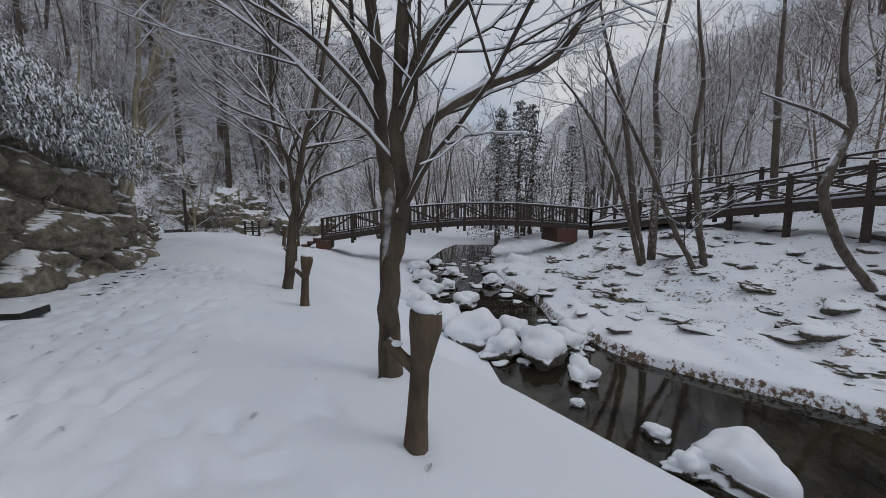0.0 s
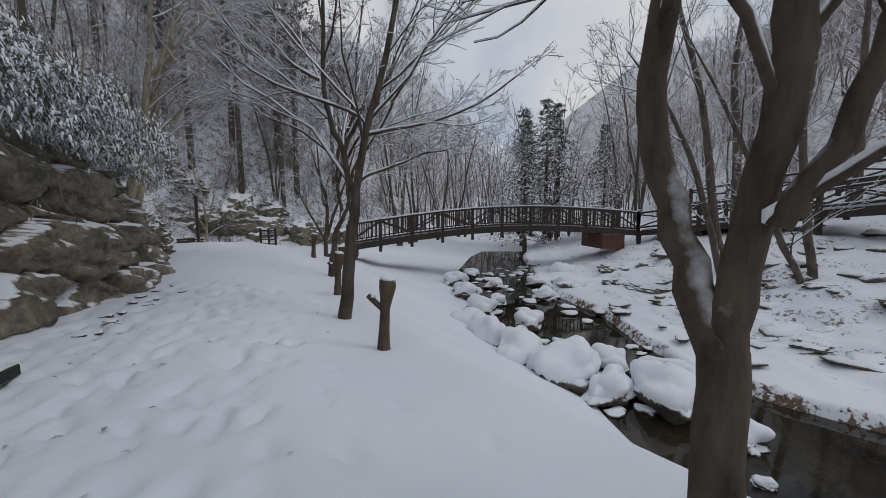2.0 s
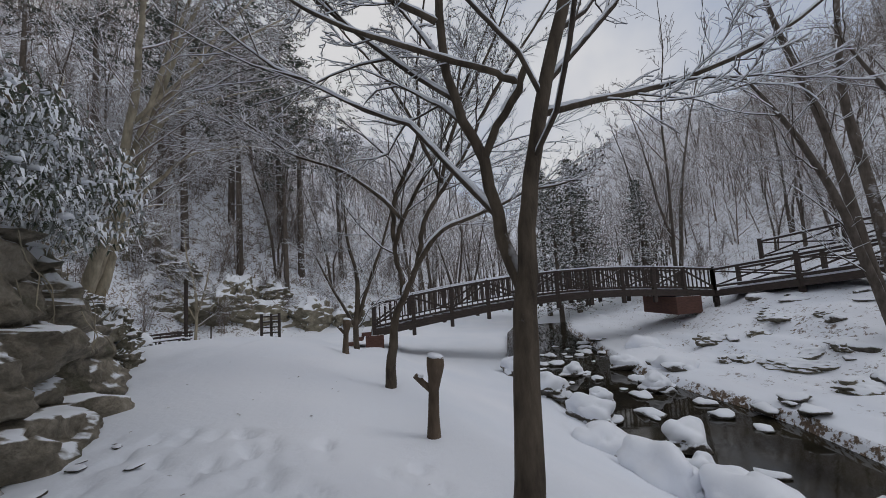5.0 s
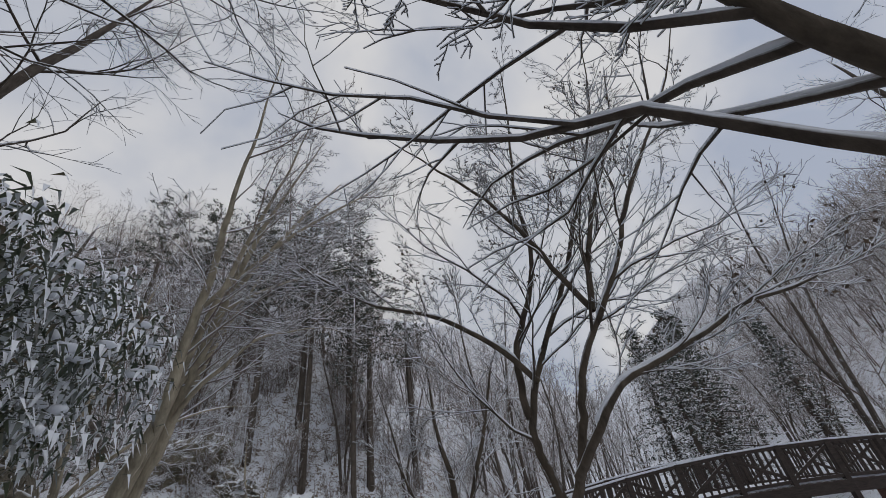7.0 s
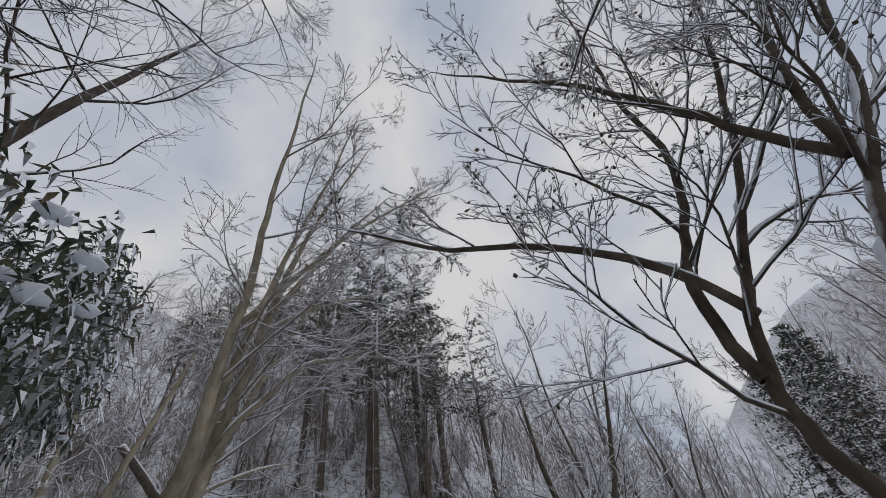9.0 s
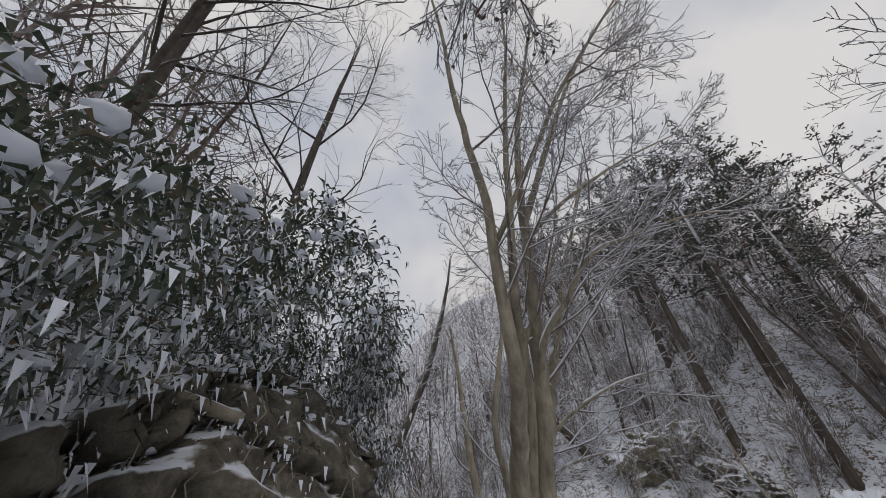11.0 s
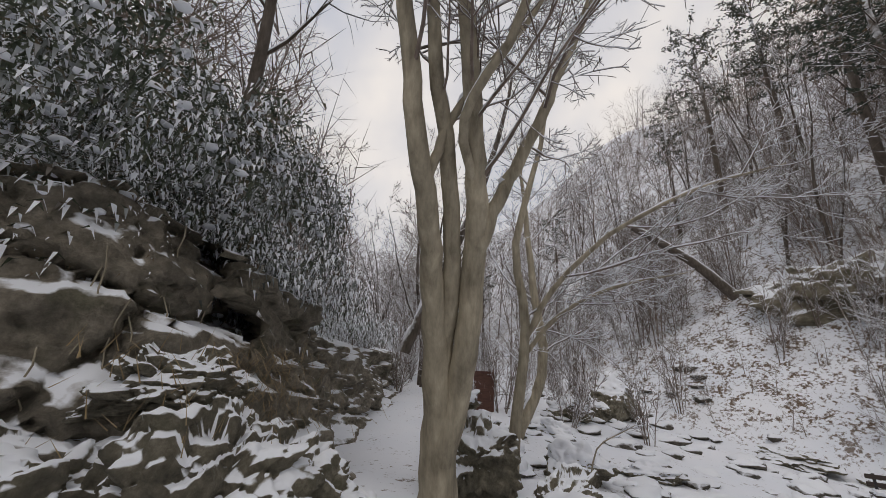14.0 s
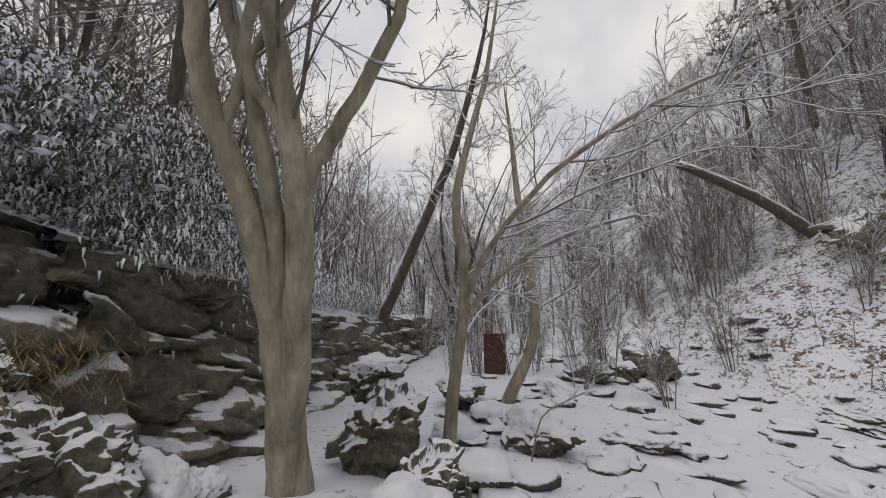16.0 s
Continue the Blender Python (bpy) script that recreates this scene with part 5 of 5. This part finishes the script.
NB = 10
for side in (0.0, 2.1):
    for k in range(NB):
        u0, u1 = k / NB, (k + 1) / NB
        rail = timber("handrail", bp(u0, side, 1.16), bp(u1, side, 1.16), 0.12, 0.10, bridge)
        snow_strip(bp(u0, side, 1.235), bp(u1, side, 1.235), 0.13, rail, 0.06)
        timber("bottom_rail", bp(u0, side, 0.16), bp(u1, side, 0.16), 0.08, 0.10, bridge)
        timber("girder", bp(u0, side, -0.12), bp(u1, side, -0.12), 0.16, 0.34, bridge)
        if k % 2:
            timber("brace", bp(u0, side, 1.08), bp(u1, side, 0.2), 0.06, 0.09, bridge)
        else:
            timber("brace", bp(u0, side, 0.2), bp(u1, side, 1.08), 0.06, 0.09, bridge)
        for j in range(1, 7):
            uu = u0 + (u1 - u0) * j / 7
            timber("baluster", bp(uu, side, 0.2), bp(uu, side, 1.12), 0.045, 0.06, bridge, bevel=0)
    for k in range(NB + 1):
        timber("post", bp(k / NB, side, -0.62), bp(k / NB, side, 1.22), 0.17, 0.17, bridge)
for k in range(40):
    timber("plank", bp((k + 0.5) / 40, -0.05, 0.03), bp((k + 0.5) / 40, 2.15, 0.03), 0.42, 0.06, bridge, bevel=0)
for k in range(10):
    a, b = bp(k / 10, 1.05, 0.1), bp((k + 1) / 10, 1.05, 0.1)
    snow_strip(a, b, 1.9, bridge, 0.08, "deck_snow")
for k in range(3):
    timber("step", bp(-0.02 - 0.02 * k, -0.2, -0.1 - 0.17 * k), bp(-0.02 - 0.02 * k, 2.3, -0.1 - 0.17 * k), 0.42, 0.17, bridge, RED_WOOD)
timber("abutment", bp(0.9, -0.2, -0.75), bp(0.9, 2.3, -0.75), 1.5, 0.9, bridge, RED_WOOD, "red brown timber crib")
timber("abutment", bp(0.0, -0.2, -0.5), bp(0.0, 2.3, -0.5), 0.8, 0.6, bridge, RED_WOOD, "red brown timber crib")


# ---- the ramp with its crossed fences ----
RAMP = [((10.8, 25.75), 0.13), ((12.5, 22.7), 0.6), ((13.9, 20.3), 1.0), ((14.3, 18.0), 1.35), ((14.8, 15.5), 1.6), ((15.3, 13.0), 1.85), ((15.9, 10.0), 2.0), ((16.6, 6.5), 2.1), ((17.5, 2.5), 2.2)]


def fence_run(points, lift, label):
    f = thing("fence", label, "fence", (*points[0][0], points[0][1]))
    o = Vector(f.location)
    v = [Vector((*p, z + lift)) - o for p, z in points]
    for k, a in enumerate(v):
        pole = timber("post", a + Vector((0, 0, -0.35)), a + Vector((0, 0, 1.3)), 0.17, 0.17, f)
        snow_strip(a + Vector((0, 0, 1.3)), a + Vector((0, 0, 1.36)), 0.16, pole, 0.16, "snow_cap")
        if k + 1 < len(v):
            b = v[k + 1]
            for h, wd, dp in ((1.12, 0.09, 0.11), (0.22, 0.08, 0.1)):
                rail = timber("rail", a + Vector((0, 0, h)), b + Vector((0, 0, h)), wd, dp, f)
                snow_strip(a + Vector((0, 0, h + dp / 2 + 0.02)), b + Vector((0, 0, h + dp / 2 + 0.02)), wd, rail, 0.05)
            timber("brace", a + Vector((0, 0, 0.25)), b + Vector((0, 0, 1.05)), 0.06, 0.08, f)
            timber("brace", a + Vector((0, 0, 1.05)), b + Vector((0, 0, 0.25)), 0.06, 0.08, f)
    return f


fence_run(RAMP, 0.0, "rough dark log fence with crossed braces along the ramp")
RAMP2 = [((p[0] + 2.0, p[1] + 0.7), z) for p, z in RAMP]
fence_run(RAMP2, 0.0, "rough dark log fence on the far side of the ramp")
ramp = thing("ramp", "timber ramp deck covered with snow", "ramp", (10.8, 25.75, 0.1))
o = Vector(ramp.location)
for (p, z), (p2, z2) in zip(RAMP[:-1], RAMP[1:]):
    a, b = Vector((p[0] + 1.0, p[1] + 0.35, z)) - o, Vector((p2[0] + 1.0, p2[1] + 0.35, z2)) - o
    timber("deck", a, b, 2.0, 0.12, ramp)
    timber("side_beam", a + Vector((-1.0, -0.35, -0.15)), b + Vector((-1.0, -0.35, -0.15)), 0.16, 0.3, ramp)
    snow_strip(a + Vector((0, 0, 0.1)), b + Vector((0, 0, 0.1)), 1.9, ramp, 0.1)
    timber("leg", a + Vector((-0.9, -0.3, -0.2)), a + Vector((-0.9, -0.3, -1.6)), 0.2, 0.2, ramp)
UP = [((15.2, 27.5), 1.6), ((17.0, 24.5), 2.1), ((18.8, 21.5), 2.5), ((20.2, 18.5), 2.9), ((21.5, 15), 3.2), ((22.5, 11.5), 3.4), ((23.5, 7), 3.5)]
fence_run(UP, 0.0, "upper log fence along the higher walk")


# ---- stumps along the path ----
def stump(x, y, tall, turn, label):
    w = Wood(int(100 + y * 10), False)
    z = z_at(x, y) - 0.1
    tube(*w.trunk, [Vector(p) for p in ((x, y, z), (x, y, z + 0.12), (x + 0.01, y, z + 0.35), (x + 0.03, y, z + tall * 0.62), (x + 0.05, y, z + tall * 0.75), (x + 0.07, y, z + tall * 0.9), (x + 0.07, y, z + tall))],
         [0.12, 0.092, 0.076, 0.068, 0.088, 0.118, 0.112], 12)
    a = Vector((math.cos(turn), math.sin(turn), 0))
    s0 = Vector((x + 0.03, y, z + tall * 0.6))
    tube(*w.trunk, [s0, s0 + a * 0.12 + Vector((0, 0, 0.1)), s0 + a * 0.24 + Vector((0, 0, 0.22))], [0.05, 0.042, 0.04], 8)
    t = w.finish("stump", label, BARK_STUMP, BARK_STUMP, (x, y, z), "stumps", "stump")
    bm = bmesh.new()
    bmesh.ops.create_icosphere(bm, subdivisions=2, radius=1, matrix=Matrix.Translation((0.075, 0, tall + 0.01)) @ Euler((0, 0.25, 0)).to_matrix().to_4x4() @ Matrix.Diagonal((0.115, 0.11, 0.045, 1)))
    smooth_ob(part("snow_cap", bm, SNOW_MAT, t, "small pad of snow"))
    bm = bmesh.new()
    c = s0 + a * 0.18 + Vector((0, 0, 0.2)) - Vector((x, y, z))
    bmesh.ops.create_icosphere(bm, subdivisions=2, radius=1, matrix=Matrix.Translation(c) @ Matrix.Diagonal((0.06, 0.035, 0.025, 1)))
    smooth_ob(part("snow_cap", bm, SNOW_MAT, t, "small pad of snow"))
    return t


BARK_STUMP = bark_material("stump_bark", (0.05, 0.036, 0.026), (0.12, 0.09, 0.065), 0.9, 1.0, 0.1)
stump(-0.09, 2.55, 1.12, 3.0, "sawn-off grey stump with a stub and snow cap")
stump(-2.55, 7.4, 1.1, 3.1, "sawn-off grey stump with a stub and snow cap")
stump(-4.2, 11.1, 1.1, 3.0, "sawn-off grey stump with a stub and snow cap")
stump(-6.6, 16.6, 1.0, 2.8, "sawn-off grey stump with a stub and snow cap")


# ---- benches, posts and the ladder frame at the foot of the hill ----
def bench(x, y, turn, label):
    t = thing("bench", label, "bench", (x, y, z_at(x, y)), "benches")
    t.rotation_euler = (0, 0, turn)
    for k in range(3):
        timber("slat", (-0.9, -0.15 + k * 0.15, 0.45), (0.9, -0.15 + k * 0.15, 0.45), 0.12, 0.04, t)
    for k in range(2):
        timber("back_slat", (-0.9, 0.24, 0.62 + k * 0.16), (0.9, 0.24, 0.62 + k * 0.16), 0.03, 0.1, t)
    snow_strip((-0.88, 0, 0.5), (0.88, 0, 0.5), 0.42, t, 0.07)
    for sx in (-0.75, 0.75):
        for a, b in (((sx, -0.2, -0.05), (sx, -0.2, 0.44)), ((sx, 0.2, -0.05), (sx, 0.26, 0.85)), ((sx, -0.2, 0.2), (sx, 0.2, 0.2)), ((sx, -0.2, 0.05), (sx, 0.2, 0.4))):
            timber("leg", a, b, 0.05, 0.05, t, BLACK_METAL, bevel=0)
    return t


bench(-18.9, 27.9, radians(10), "black iron bench with snow on its seat")
bench(-18.2, 26.3, radians(60), "black iron bench with snow on its seat")
# the lamp post, built as a bare pole without a head
post = thing("lamp_post", "thin dark upright post in the snow", "post", (-18.9, 29.0, z_at(-18.9, 29.0)))
timber("pole", (0, 0, -0.3), (0, 0, 3.9), 0.15, 0.15, post, BRIDGE_WOOD)
post2 = thing("stake", "short thin stake in the snow", "post", (-17.2, 28.6, z_at(-17.2, 28.6)))
timber("pole", (0, 0, -0.3), (0, 0, 1.1), 0.06, 0.06, post2, BRIDGE_WOOD)
rack = thing("ladder_frame", "small dark timber frame with snowy rungs", "frame", (-14.0, 29.0, z_at(-14.0, 29.0)))
for sx in (-0.45, 0.1, 0.55):
    timber("upright", (sx, 0.1 * sx, -0.1), (sx, 0.1 * sx, 1.75), 0.13, 0.13, rack)
for k in range(5):
    rung = timber("rung", (-0.5, 0, 0.3 + k * 0.32), (0.6, 0.05, 0.3 + k * 0.32), 0.08, 0.08, rack)
    snow_strip((-0.4, 0, 0.36 + k * 0.32), (0.5, 0.05, 0.36 + k * 0.32), 0.07, rung, 0.04)
marker = thing("wooden_block", "red brown sawn wooden block standing in snow", "post", (-24, 17.05, 0.55))
timber("block", (0, 0, -0.4), (0, 0, 1.05), 0.75, 0.55, marker, RED_WOOD)

# ---- roots and dead vines hanging on the rock ----
w = Wood(95, False)
vr = random.Random(96)
for k in range(60):
    p = vr.choice([q for q in face if q.z > 1.4]) + Vector((0.05, 0.04, 0))
    pts = [p.copy()]
    for j in range(6):
        p = p + Vector((vr.gauss(0.01, 0.035), vr.gauss(0, 0.06), -vr.uniform(0.08, 0.22)))
        pts.append(p.copy())
    tube(*w.limb, pts, [0.007] * 6 + [0.003], 4)
o = part_data("hanging_vines", w.limb[0], w.limb[1], BARK_GREY)
tagged(o, "dead vines and roots hanging down the rock face", "vine", kind="stuff")

# a culvert slab beside the path
slab = thing("drain_slab", "dark wet concrete drain slab half buried in snow", "drain", (-6.75, 5.5, z_at(-6.75, 5.5)))
timber("slab", (-0.75, -0.1, 0.03), (0.75, 0.22, 0.03), 0.55, 0.12, slab, BLACK_METAL, bevel=0.015)

# fallen leaves and bark crumbs on the snow
kv, kf = [], []
kr = random.Random(71)
for k in range(90):
    y = kr.uniform(0.5, 14)
    x = float(np.interp(y, [0, 3.5, 7, 10, 14], [-1.2, -3.4, -5.2, -6.5, -8.2])) + kr.gauss(0, 1.3)
    if dist_to(x, y, SHOULDER) > 0.3 or dist_to(x, y, CLIFF) < 0.8:
        continue
    z, s, t = z_at(x, y) + 0.012, kr.uniform(0.015, 0.045), kr.uniform(0, 6.28)
    n = len(kv)
    for dx, dy, dz in ((-1, 0, 0), (0, -0.4, 0.3), (1, 0, 0.1), (0, 0.4, 0.3)):
        kv.append((x + s * (dx * math.cos(t) - dy * math.sin(t)), y + s * (dx * math.sin(t) + dy * math.cos(t)), z + s * dz))
    kf.append((n, n + 1, n + 2, n + 3))
tagged(part_data("leaf_litter", kv, kf, DRY_LEAF, smooth=False), "scattered brown leaf scraps on the trodden snow", "leaves", kind="stuff")
